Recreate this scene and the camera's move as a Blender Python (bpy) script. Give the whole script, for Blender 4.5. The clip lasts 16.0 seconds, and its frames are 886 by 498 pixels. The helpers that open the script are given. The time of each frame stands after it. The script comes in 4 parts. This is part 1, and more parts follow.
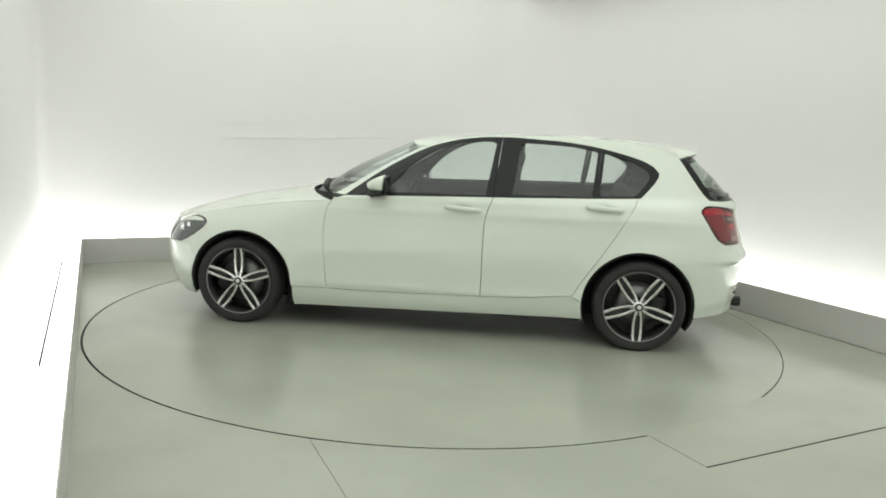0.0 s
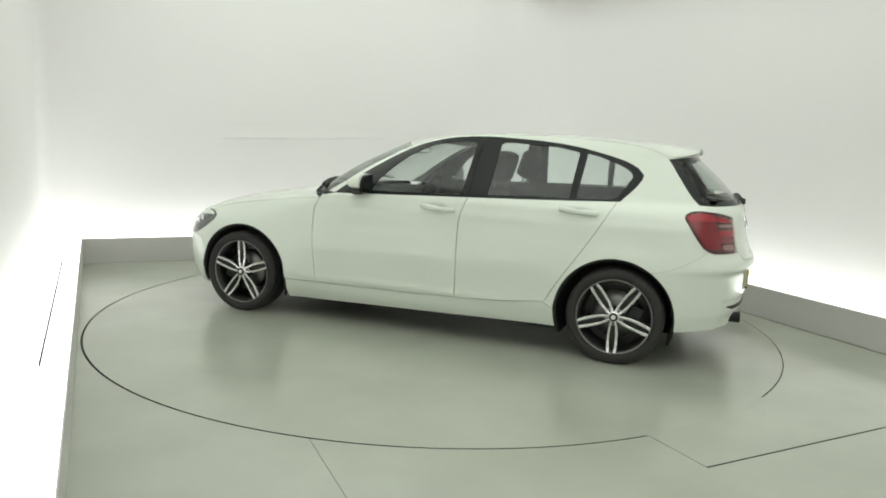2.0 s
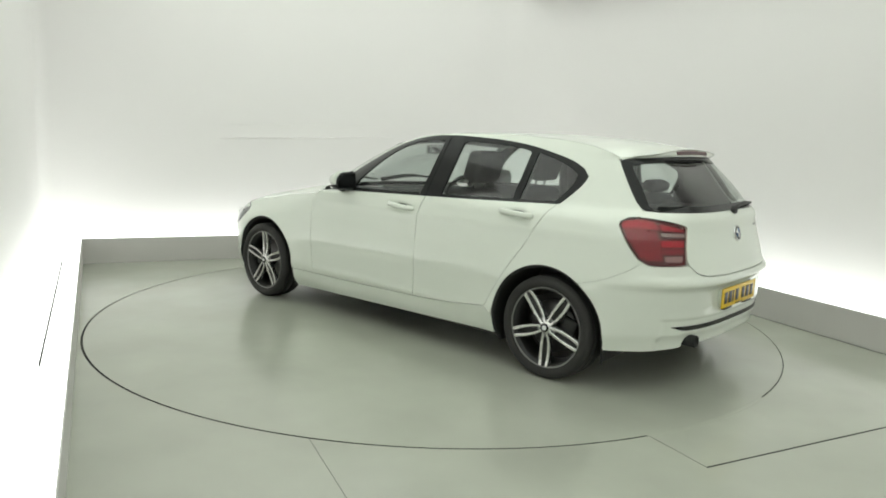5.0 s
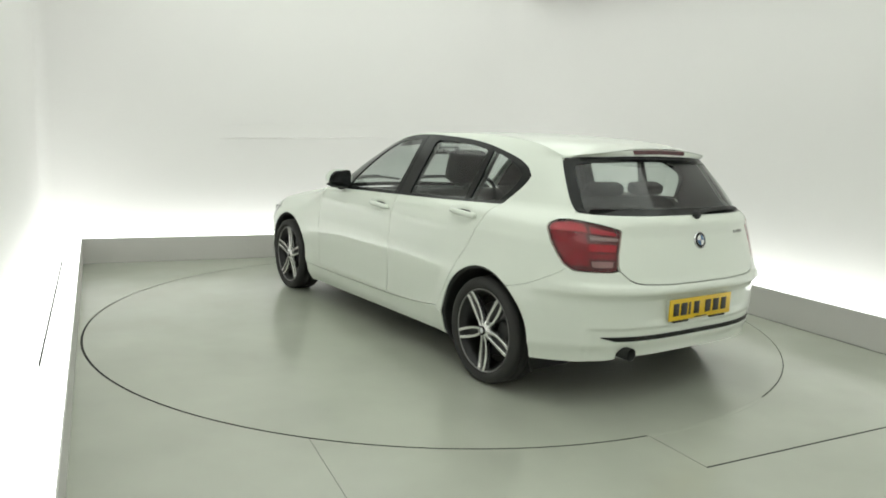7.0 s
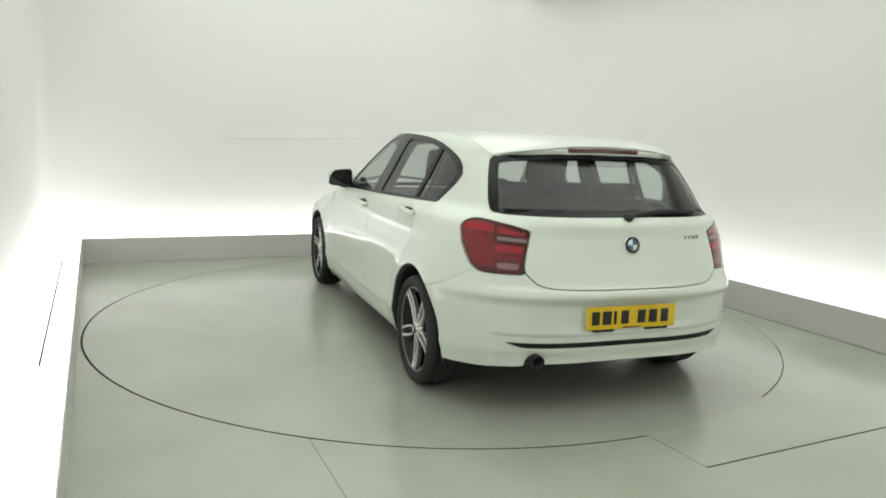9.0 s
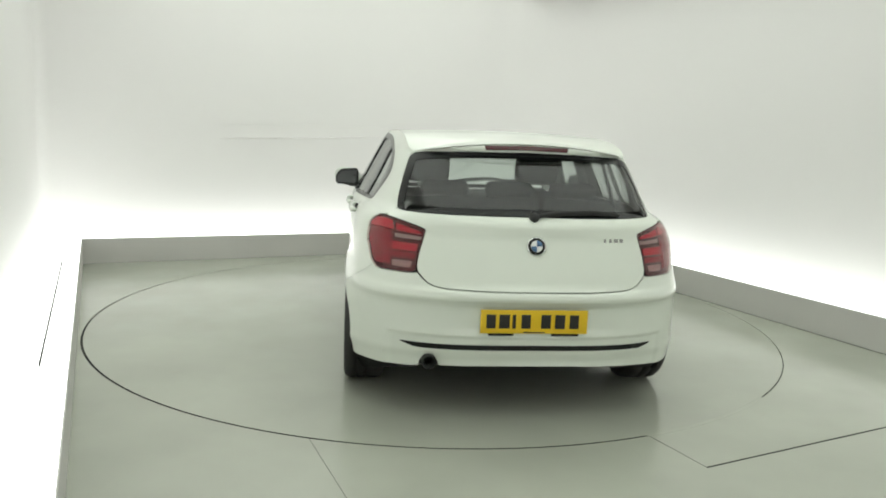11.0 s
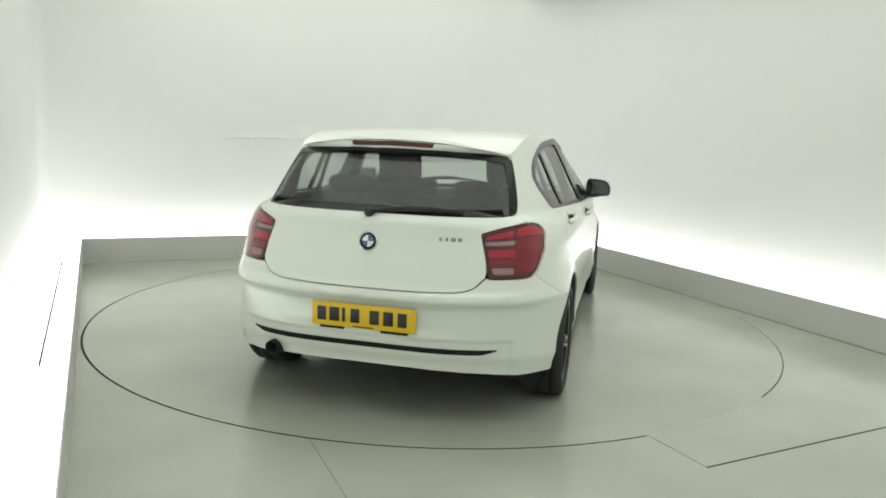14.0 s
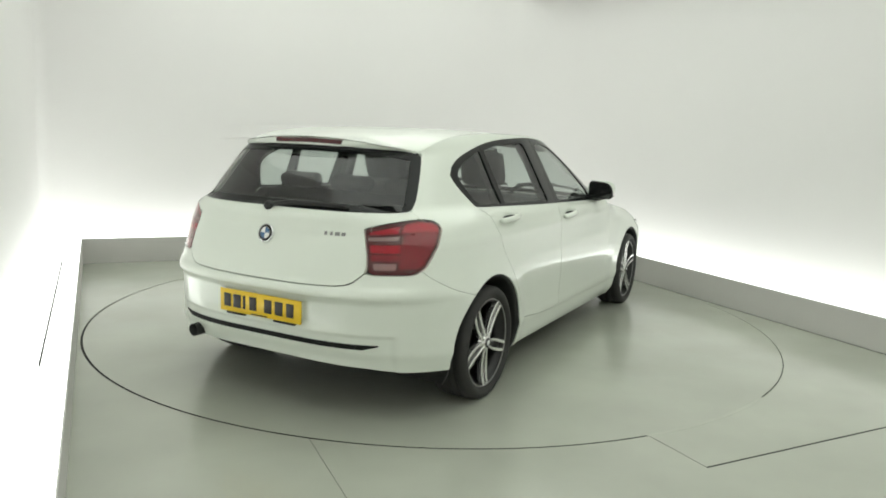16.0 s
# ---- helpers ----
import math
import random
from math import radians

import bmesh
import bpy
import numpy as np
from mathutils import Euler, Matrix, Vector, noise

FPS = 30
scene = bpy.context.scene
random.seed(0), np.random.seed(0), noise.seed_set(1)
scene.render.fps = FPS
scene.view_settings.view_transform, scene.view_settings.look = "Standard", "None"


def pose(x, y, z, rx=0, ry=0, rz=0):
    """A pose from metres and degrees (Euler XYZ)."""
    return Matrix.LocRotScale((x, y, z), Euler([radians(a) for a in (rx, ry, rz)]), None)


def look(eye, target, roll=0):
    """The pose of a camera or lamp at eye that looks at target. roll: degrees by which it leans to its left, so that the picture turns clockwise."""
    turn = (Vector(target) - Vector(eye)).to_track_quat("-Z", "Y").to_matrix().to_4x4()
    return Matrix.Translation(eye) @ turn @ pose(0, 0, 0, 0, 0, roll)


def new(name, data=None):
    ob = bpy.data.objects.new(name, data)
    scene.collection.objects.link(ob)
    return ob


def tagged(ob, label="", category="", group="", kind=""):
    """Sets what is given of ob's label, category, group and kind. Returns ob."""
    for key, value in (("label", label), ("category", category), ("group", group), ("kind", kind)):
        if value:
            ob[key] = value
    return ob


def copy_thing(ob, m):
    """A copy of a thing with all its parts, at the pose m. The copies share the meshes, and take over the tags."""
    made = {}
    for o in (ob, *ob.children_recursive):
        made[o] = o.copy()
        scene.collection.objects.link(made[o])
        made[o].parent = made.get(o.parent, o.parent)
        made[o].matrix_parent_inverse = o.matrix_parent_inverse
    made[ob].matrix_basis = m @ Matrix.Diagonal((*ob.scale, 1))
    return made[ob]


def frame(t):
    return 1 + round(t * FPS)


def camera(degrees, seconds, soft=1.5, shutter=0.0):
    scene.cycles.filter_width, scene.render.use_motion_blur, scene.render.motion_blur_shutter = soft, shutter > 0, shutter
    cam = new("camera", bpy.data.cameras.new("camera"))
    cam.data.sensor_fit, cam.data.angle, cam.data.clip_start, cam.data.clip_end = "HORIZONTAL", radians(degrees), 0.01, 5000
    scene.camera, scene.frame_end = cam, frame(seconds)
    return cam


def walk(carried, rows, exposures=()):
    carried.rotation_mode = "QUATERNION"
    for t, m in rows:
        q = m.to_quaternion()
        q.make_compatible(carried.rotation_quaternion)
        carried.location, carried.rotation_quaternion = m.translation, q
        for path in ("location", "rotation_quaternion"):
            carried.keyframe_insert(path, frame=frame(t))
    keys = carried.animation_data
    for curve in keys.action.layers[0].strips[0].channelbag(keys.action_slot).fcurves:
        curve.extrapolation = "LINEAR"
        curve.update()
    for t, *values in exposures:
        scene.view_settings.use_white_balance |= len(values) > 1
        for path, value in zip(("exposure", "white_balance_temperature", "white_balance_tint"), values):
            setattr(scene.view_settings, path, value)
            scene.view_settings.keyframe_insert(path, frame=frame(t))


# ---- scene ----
cam = camera(62.79, 16.0, soft=1.8)
EYE = Vector((0.0, -5.414, 1.352))
YAW, PITCH = radians(0.413), radians(-8.981)
AIM = EYE + Vector((math.sin(YAW) * math.cos(PITCH), math.cos(YAW) * math.cos(PITCH), math.sin(PITCH))) * 5
VIEW = look(EYE, AIM, 2.24)
walk(cam, [(0.0, VIEW), (16.0, VIEW)])

# ---- light ----
scene.view_settings.exposure = 0.0
LEDGE_GLOW, CEILING_GLOW = 2.5, 0.80
world = bpy.data.worlds.new("world")
scene.world = world
world.use_nodes = True
world.node_tree.nodes["Background"].inputs[0].default_value = (0.8, 0.85, 0.8, 1)
world.node_tree.nodes["Background"].inputs[1].default_value = 0.02


# ---- materials ----
def material(name, color, rough=0.5, metal=0.0, coat=0.0, grain=0.0, scale=40.0, bump=0.0, stain=0.0, stain_scale=1.2, emit=0.0, spec=0.5, island=0.0):
    m = bpy.data.materials.new(name)
    m.use_nodes = True
    t = m.node_tree
    b = t.nodes["Principled BSDF"]
    b.inputs["Base Color"].default_value = (*color, 1)
    b.inputs["Roughness"].default_value = rough
    b.inputs["Metallic"].default_value = metal
    b.inputs["Coat Weight"].default_value = coat
    b.inputs["Coat Roughness"].default_value = 0.04
    b.inputs["Specular IOR Level"].default_value = spec
    if emit:
        b.inputs["Emission Color"].default_value = (*color, 1)
        b.inputs["Emission Strength"].default_value = emit
    co = t.nodes.new("ShaderNodeTexCoord")
    if grain or stain:
        fine = t.nodes.new("ShaderNodeTexNoise")
        fine.inputs["Scale"].default_value = scale
        fine.inputs["Detail"].default_value = 6
        broad = t.nodes.new("ShaderNodeTexNoise")
        broad.inputs["Scale"].default_value = stain_scale
        broad.inputs["Detail"].default_value = 4
        for n in (fine, broad):
            t.links.new(co.outputs["Object"], n.inputs["Vector"])
        f1 = t.nodes.new("ShaderNodeMapRange")
        f1.inputs[3].default_value, f1.inputs[4].default_value = 1 - grain, 1 + grain
        f2 = t.nodes.new("ShaderNodeMapRange")
        f2.inputs[3].default_value, f2.inputs[4].default_value = 1 - stain, 1 + stain
        t.links.new(fine.outputs["Fac"], f1.inputs[0])
        t.links.new(broad.outputs["Fac"], f2.inputs[0])
        k = t.nodes.new("ShaderNodeMath")
        k.operation = "MULTIPLY"
        t.links.new(f1.outputs[0], k.inputs[0])
        t.links.new(f2.outputs[0], k.inputs[1])
        mix = t.nodes.new("ShaderNodeVectorMath")
        mix.operation = "SCALE"
        mix.inputs[0].default_value = color
        t.links.new(k.outputs[0], mix.inputs["Scale"])
        t.links.new(mix.outputs[0], b.inputs["Base Color"])
        r = t.nodes.new("ShaderNodeMath")
        r.operation = "MULTIPLY_ADD"
        r.inputs[1].default_value, r.inputs[2].default_value = 0.25 * rough, rough * 0.87
        t.links.new(broad.outputs["Fac"], r.inputs[0])
        t.links.new(r.outputs[0], b.inputs["Roughness"])
        if bump:
            bp = t.nodes.new("ShaderNodeBump")
            bp.inputs["Strength"].default_value = bump
            bp.inputs["Distance"].default_value = 0.002
            t.links.new(fine.outputs["Fac"], bp.inputs["Height"])
            t.links.new(bp.outputs[0], b.inputs["Normal"])
    return m


def glass_material(name, tint, gloss=0.06):
    m = bpy.data.materials.new(name)
    m.use_nodes = True
    t = m.node_tree
    t.nodes.clear()
    out = t.nodes.new("ShaderNodeOutputMaterial")
    clear = t.nodes.new("ShaderNodeBsdfTransparent")
    clear.inputs[0].default_value = (*tint, 1)
    shine = t.nodes.new("ShaderNodeBsdfGlossy")
    shine.inputs["Roughness"].default_value = 0.01
    face = t.nodes.new("ShaderNodeLayerWeight")
    face.inputs[0].default_value = 0.5
    power = t.nodes.new("ShaderNodeMath")
    power.operation = "POWER"
    power.inputs[1].default_value = 4.0
    t.links.new(face.outputs["Facing"], power.inputs[0])
    fres = t.nodes.new("ShaderNodeMath")
    fres.operation = "MULTIPLY_ADD"
    fres.inputs[1].default_value, fres.inputs[2].default_value = 0.9, gloss
    t.links.new(power.outputs[0], fres.inputs[0])
    mix = t.nodes.new("ShaderNodeMixShader")
    t.links.new(fres.outputs[0], mix.inputs[0])
    t.links.new(clear.outputs[0], mix.inputs[1])
    t.links.new(shine.outputs[0], mix.inputs[2])
    t.links.new(mix.outputs[0], out.inputs[0])
    return m


PAINT = material("white_paint", (0.738, 0.783, 0.703), 0.30, coat=0.7, grain=0.004, scale=60, stain=0.006, stain_scale=1.6)
FLOORM = material("floor_paint", (0.412, 0.430, 0.365), 0.21, grain=0.06, scale=200, bump=0.08, stain=0.20, stain_scale=1.3, spec=0.85)
WALLM = material("wall_paint", (0.80, 0.785, 0.775), 0.6, grain=0.01, scale=300, bump=0.1, stain=0.018, stain_scale=0.8)
KERBM = material("kerb_board", (0.575, 0.562, 0.537), 0.5, grain=0.03, scale=120, bump=0.1, stain=0.05, stain_scale=2.0)
LEDGEM = material("ledge_diffuser", (0.97, 1.0, 0.965), 0.5, emit=LEDGE_GLOW)
LAMPM = material("lamp_diffuser", (0.96, 1.0, 0.95), 0.5, emit=CEILING_GLOW)
SEAMM = material("dark_gap", (0.02, 0.022, 0.02), 0.9, grain=0.2, scale=60)
TRIM = material("black_trim", (0.010, 0.011, 0.011), 0.20, grain=0.1, scale=200, spec=0.3)
PLASTIC = material("black_plastic", (0.012, 0.0125, 0.012), 0.6, grain=0.15, scale=300, bump=0.15)
RUBBER = material("tyre_rubber", (0.026, 0.0255, 0.024), 0.75, grain=0.2, scale=150, bump=0.2, stain=0.2, stain_scale=9)
ALLOY = material("machined_alloy", (0.74, 0.74, 0.73), 0.22, metal=0.95, grain=0.04, scale=160)
DARKALLOY = material("dark_alloy", (0.03, 0.03, 0.03), 0.35, metal=0.6, grain=0.06, scale=80)
RIMGREY = material("satin_rim_grey", (0.22, 0.22, 0.215), 0.3, metal=0.7, grain=0.05, scale=80)
STEEL = material("brake_steel", (0.26, 0.26, 0.255), 0.4, metal=0.9, grain=0.1, scale=90)
CABIN = material("cabin_fabric", (0.028, 0.029, 0.028), 0.8, grain=0.2, scale=260, bump=0.2, stain=0.1, stain_scale=6)
CABINL = material("headlining", (0.30, 0.30, 0.28), 0.85, grain=0.06, scale=300)
RED = material("red_lens", (0.21, 0.005, 0.016), 0.1, coat=0.4, grain=0.05, scale=220)
REDL = material("bright_red_lens", (0.40, 0.008, 0.026), 0.1, coat=0.4, grain=0.06, scale=260)
REDD = material("dark_red_lens", (0.060, 0.004, 0.007), 0.12, coat=0.4, grain=0.05, scale=200)
SMOKE = material("smoked_lens", (0.27, 0.23, 0.22), 0.15, coat=0.4, grain=0.08, scale=240)
BEZEL = material("headlamp_bezel", (0.10, 0.105, 0.105), 0.15, metal=0.3, coat=1.0, grain=0.06, scale=120)
CLEARL = material("reverse_lens", (0.31, 0.225, 0.22), 0.15, coat=0.4, grain=0.08, scale=240)
# mirror colour held dark in place of the dark bodywork it would reflect
MIRROR = material("mirror_dimmed", (0.085, 0.09, 0.09), 0.06, metal=1.0, grain=0.02, scale=30)
CHROME = material("chrome", (0.75, 0.76, 0.76), 0.08, metal=1.0, grain=0.01, scale=50)
YELLOW = material("plate_yellow", (0.80, 0.53, 0.015), 0.35, grain=0.03, scale=120, stain=0.03, stain_scale=8)
INK = material("plate_black", (0.015, 0.014, 0.012), 0.4)
BLUE = material("badge_blue", (0.05, 0.13, 0.27), 0.2, coat=0.8)
BADGEG = material("badge_grey", (0.27, 0.27, 0.26), 0.3, grain=0.04, scale=90)
BADGEW = material("badge_white", (0.75, 0.76, 0.76), 0.2, coat=0.8)
GLASS = glass_material("side_glass", (0.82, 0.87, 0.85), 0.08)
SCREEN = glass_material("screen_glass", (0.72, 0.77, 0.74), 0.075)
LAMPGLASS = glass_material("tail_lamp_cover", (0.97, 0.84, 0.84), 0.035)


# ---- mesh tools ----
def link(name, bm, mat, parent=None, label="", smooth=True, at=None):
    me = bpy.data.meshes.new(name)
    bm.to_mesh(me)
    bm.free()
    for p in me.polygons:
        p.use_smooth = smooth
    me.materials.append(mat)
    ob = new(name, me)
    if parent:
        ob.parent = parent
    if at is not None:
        ob.matrix_basis = at
    return tagged(ob, label)


def part(name, bm, mat, parent, label="", smooth=True, at=None):
    return link(name, bm, mat, parent, label, smooth, at)


def thing(name, label, category, parts=None, **k):
    return tagged(new(name), label, category, **k)


def box_into(bm, lo, hi, m=None, bevel=0.0):
    lo, hi = Vector(lo), Vector(hi)
    c, s = (lo + hi) / 2, hi - lo
    r = bmesh.ops.create_cube(bm, size=1, matrix=Matrix.Translation(c) @ Matrix.Diagonal((*s, 1)))
    if bevel:
        es = list({e for v in r["verts"] for e in v.link_edges})
        r2 = bmesh.ops.bevel(bm, geom=es, offset=bevel, segments=2, profile=0.5, affect="EDGES")
        vs = list({v for f in r2["faces"] for v in f.verts} | {v for v in r["verts"] if v.is_valid})
    else:
        vs = r["verts"]
    if m is not None:
        bmesh.ops.transform(bm, matrix=m, verts=[v for v in vs if v.is_valid])
    return vs


def box(lo, hi, m=None, bevel=0.0):
    bm = bmesh.new()
    box_into(bm, lo, hi, m, bevel)
    return bm


def lathe(profile, n=48, axis="y"):
    """Turns a closed or open list of (r, h) round the axis."""
    bm = bmesh.new()
    rings = []
    for r, h in profile:
        ring = []
        for i in range(n):
            a = 2 * math.pi * i / n
            c, s = r * math.cos(a), r * math.sin(a)
            ring.append(bm.verts.new((c, h, s) if axis == "y" else (c, s, h) if axis == "z" else (h, c, s)))
        rings.append(ring)
    for a, b in zip(rings, rings[1:]):
        for i in range(n):
            bm.faces.new((a[i], a[(i + 1) % n], b[(i + 1) % n], b[i]))
    bmesh.ops.recalc_face_normals(bm, faces=bm.faces)
    return bm


def tube(points, radius, n=10, closed=False, flat=1.0):
    """A round bar along points."""
    bm = bmesh.new()
    pts = [Vector(p) for p in points]
    rings = []
    for i, p in enumerate(pts):
        a, b = pts[i - 1 if i or closed else 0], pts[(i + 1) % len(pts) if closed or i + 1 < len(pts) else i]
        d = (b - a).normalized()
        side = d.cross(Vector((0, 0, 1)))
        side = side.normalized() if side.length > 1e-4 else Vector((1, 0, 0))
        up = side.cross(d)
        r = radius[i] if isinstance(radius, (list, tuple)) else radius
        rings.append([bm.verts.new(p + side * r * math.cos(2 * math.pi * k / n) + up * r * flat * math.sin(2 * math.pi * k / n)) for k in range(n)])
    pairs = list(zip(rings, rings[1:])) + ([(rings[-1], rings[0])] if closed else [])
    for a, b in pairs:
        for k in range(n):
            bm.faces.new((a[k], a[(k + 1) % n], b[(k + 1) % n], b[k]))
    if not closed:
        bm.faces.new(rings[0]), bm.faces.new(rings[-1])
    bmesh.ops.recalc_face_normals(bm, faces=bm.faces)
    return bm


def cut(poly, axis, value, sign):
    out = []
    for i, a in enumerate(poly):
        b = poly[(i + 1) % len(poly)]
        da, db = sign * (a[axis] - value), sign * (b[axis] - value)
        if da >= 0:
            out.append(a)
        if (da > 0 and db < 0) or (da < 0 and db > 0):
            k = da / (da - db)
            q = [a[0] + (b[0] - a[0]) * k, a[1] + (b[1] - a[1]) * k]
            q[axis] = value
            out.append(tuple(q))
    return out


def round_off(poly, r, steps=4):
    """Rounds the corners of a polygon by about r."""
    out = []
    n = len(poly)
    for i in range(n):
        p, a, b = Vector(poly[i]), Vector(poly[i - 1]), Vector(poly[(i + 1) % n])
        ra, rb = min(r, (a - p).length * 0.45), min(r, (b - p).length * 0.45)
        s, e = p + (a - p).normalized() * ra, p + (b - p).normalized() * rb
        for k in range(steps + 1):
            t = k / steps
            q = s * (1 - t) ** 2 + p * 2 * t * (1 - t) + e * t * t
            out.append((q.x, q.y))
    return out


def inset(poly, d):
    """Moves the outline of a polygon inwards by d."""
    n = len(poly)
    area = sum(poly[i - 1][0] * poly[i][1] - poly[i][0] * poly[i - 1][1] for i in range(n))
    s = 1 if area > 0 else -1
    out = []
    for i in range(n):
        p, a, b = Vector(poly[i]), Vector(poly[i - 1]), Vector(poly[(i + 1) % n])
        u, v = (p - a), (b - p)
        if u.length < 1e-7 or v.length < 1e-7:
            out.append(tuple(p))
            continue
        u.normalize(), v.normalize()
        m = Vector((-u.y, u.x)) + Vector((-v.y, v.x))
        k = max(0.35, m.length / 2)
        m = m.normalized() if m.length > 1e-6 else Vector((0, 0))
        out.append(tuple(p + m * (s * d / k)))
    return out


def curve_line(points, step=0.03):
    """A smooth line through points (Catmull-Rom)."""
    P = [Vector(p) for p in points]
    out = []
    for i in range(len(P) - 1):
        a, b, c, d = P[max(i - 1, 0)], P[i], P[i + 1], P[min(i + 2, len(P) - 1)]
        n = max(1, int((c - b).length / step))
        for k in range(n):
            t = k / n
            q = 0.5 * (2 * b + (c - a) * t + (2 * a - 5 * b + 4 * c - d) * t * t + (3 * b - a - 3 * c + d) * t ** 3)
            out.append(tuple(q))
    out.append(tuple(P[-1]))
    return out


def frame_ring(bm, outer, hole, at, flange, sign=1, rows=3):
    """A frame between two outlines, both seen whole from the middle of the hole."""
    c = sum((Vector(p) for p in hole), Vector((0, 0))) / len(hole)

    def reach(poly, a):
        d = Vector((math.cos(a), math.sin(a)))
        best = 0
        for i in range(len(poly)):
            p, q = Vector(poly[i - 1]) - c, Vector(poly[i]) - c
            den = d.x * (q.y - p.y) - d.y * (q.x - p.x)
            if abs(den) < 1e-12:
                continue
            u = (d.y * p.x - d.x * p.y) / den
            k = (p.x * (q.y - p.y) - p.y * (q.x - p.x)) / den
            if -1e-6 <= u <= 1 + 1e-6 and k > best:
                best = k
        return c + d * best
    angles = sorted({round(math.atan2(p[1] - c.y, p[0] - c.x), 5) for p in list(outer) + list(hole)} | {round(-math.pi + i * math.pi / 40, 5) for i in range(80)})
    loops = []
    for a in angles:
        o, h = reach(outer, a), reach(hole, a)
        loops.append([bm.verts.new(at(*(o + (h - o) * (k / rows)))) for k in range(rows + 1)])
    for a, b in zip(loops, loops[1:] + loops[:1]):
        for k in range(rows):
            f = (a[k], b[k], b[k + 1], a[k + 1])
            bm.faces.new(f if sign > 0 else f[::-1])
        for k, inner in ((0, False), (rows, True)):
            p, q = bm.verts.new(a[k].co + flange), bm.verts.new(b[k].co + flange)
            f = (bm.verts.new(a[k].co), bm.verts.new(b[k].co), q, p)
            bm.faces.new(f if inner == (sign > 0) else f[::-1])


def turn_in(bm, flange):
    """Turns all open rims of a mesh inwards."""
    for e in [e for e in bm.edges if len(e.link_faces) == 1]:
        a, b = e.verts
        f = e.link_faces[0]
        mid = f.calc_center_median()
        v = flange(mid)
        p, q = bm.verts.new(a.co), bm.verts.new(b.co)
        c, d = bm.verts.new(a.co + v), bm.verts.new(b.co + v)
        bm.faces.new((p, q, d, c))


def sheet(bm, poly, at, step=0.03, flange=None, sign=1):
    """Fills a flat outline with a fine net, lifts it by at(a, b), and turns its rim inwards by the vector flange."""
    first = set(bm.verts)
    a0, a1 = min(p[0] for p in poly), max(p[0] for p in poly)
    b0, b1 = min(p[1] for p in poly), max(p[1] for p in poly)
    cache, new_verts = {}, []

    def vert(q):
        key = (round(q[0], 5), round(q[1], 5))
        if key not in cache:
            cache[key] = bm.verts.new(at(*q))
            new_verts.append(cache[key])
        return cache[key]
    faces = []
    for i in range(math.floor(a0 / step), math.floor(a1 / step) + 1):
        col = cut(cut(poly, 0, i * step, 1), 0, (i + 1) * step, -1)
        if len(col) < 3:
            continue
        for j in range(math.floor(min(p[1] for p in col) / step), math.floor(max(p[1] for p in col) / step) + 1):
            cell = cut(cut(col, 1, j * step, 1), 1, (j + 1) * step, -1)
            vs = []
            for q in cell:
                v = vert(q)
                if v not in vs:
                    vs.append(v)
            if len(vs) > 2:
                try:
                    faces.append(bm.faces.new(vs))
                except ValueError:
                    pass
    if not faces:
        return []
    area = sum(poly[i - 1][0] * poly[i][1] - poly[i][0] * poly[i - 1][1] for i in range(len(poly)))
    if area * sign < 0:
        bmesh.ops.reverse_faces(bm, faces=faces)
    bm.normal_update()
    if flange is not None:
        rim = [e for f in faces for e in f.edges if len(e.link_faces) == 1]
        rim = list(set(rim))
        down = {}
        for e in rim:
            f = e.link_faces[0]
            vs = [l.vert for l in f.loops]
            i = vs.index(e.verts[0])
            a, b = (e.verts[0], e.verts[1]) if vs[(i + 1) % len(vs)] == e.verts[1] else (e.verts[1], e.verts[0])
            for v in (a, b):
                if v not in down:
                    down[v] = (bm.verts.new(v.co), bm.verts.new(v.co + flange))
            try:
                bm.faces.new((down[b][0], down[a][0], down[a][1], down[b][1]))
            except ValueError:
                pass
    return faces


# ---- the room, turned a little from the camera's axis ----
TURN = Matrix.Rotation(radians(25.0), 4, "Z")
LEFT, RIGHT, FAR, NEAR, HIGH, LEDGE_W, KERB_H = -2.465, 2.47, 2.69, -6.4, 3.06, 0.36, 0.24
RING = 2.426
JOINT = 0.128
COVER_SPAN = (-65.4, -42.0)
SLIP = TURN.inverted() @ Vector((-0.004, -0.001, 0))  # the opening lies a little off the disc


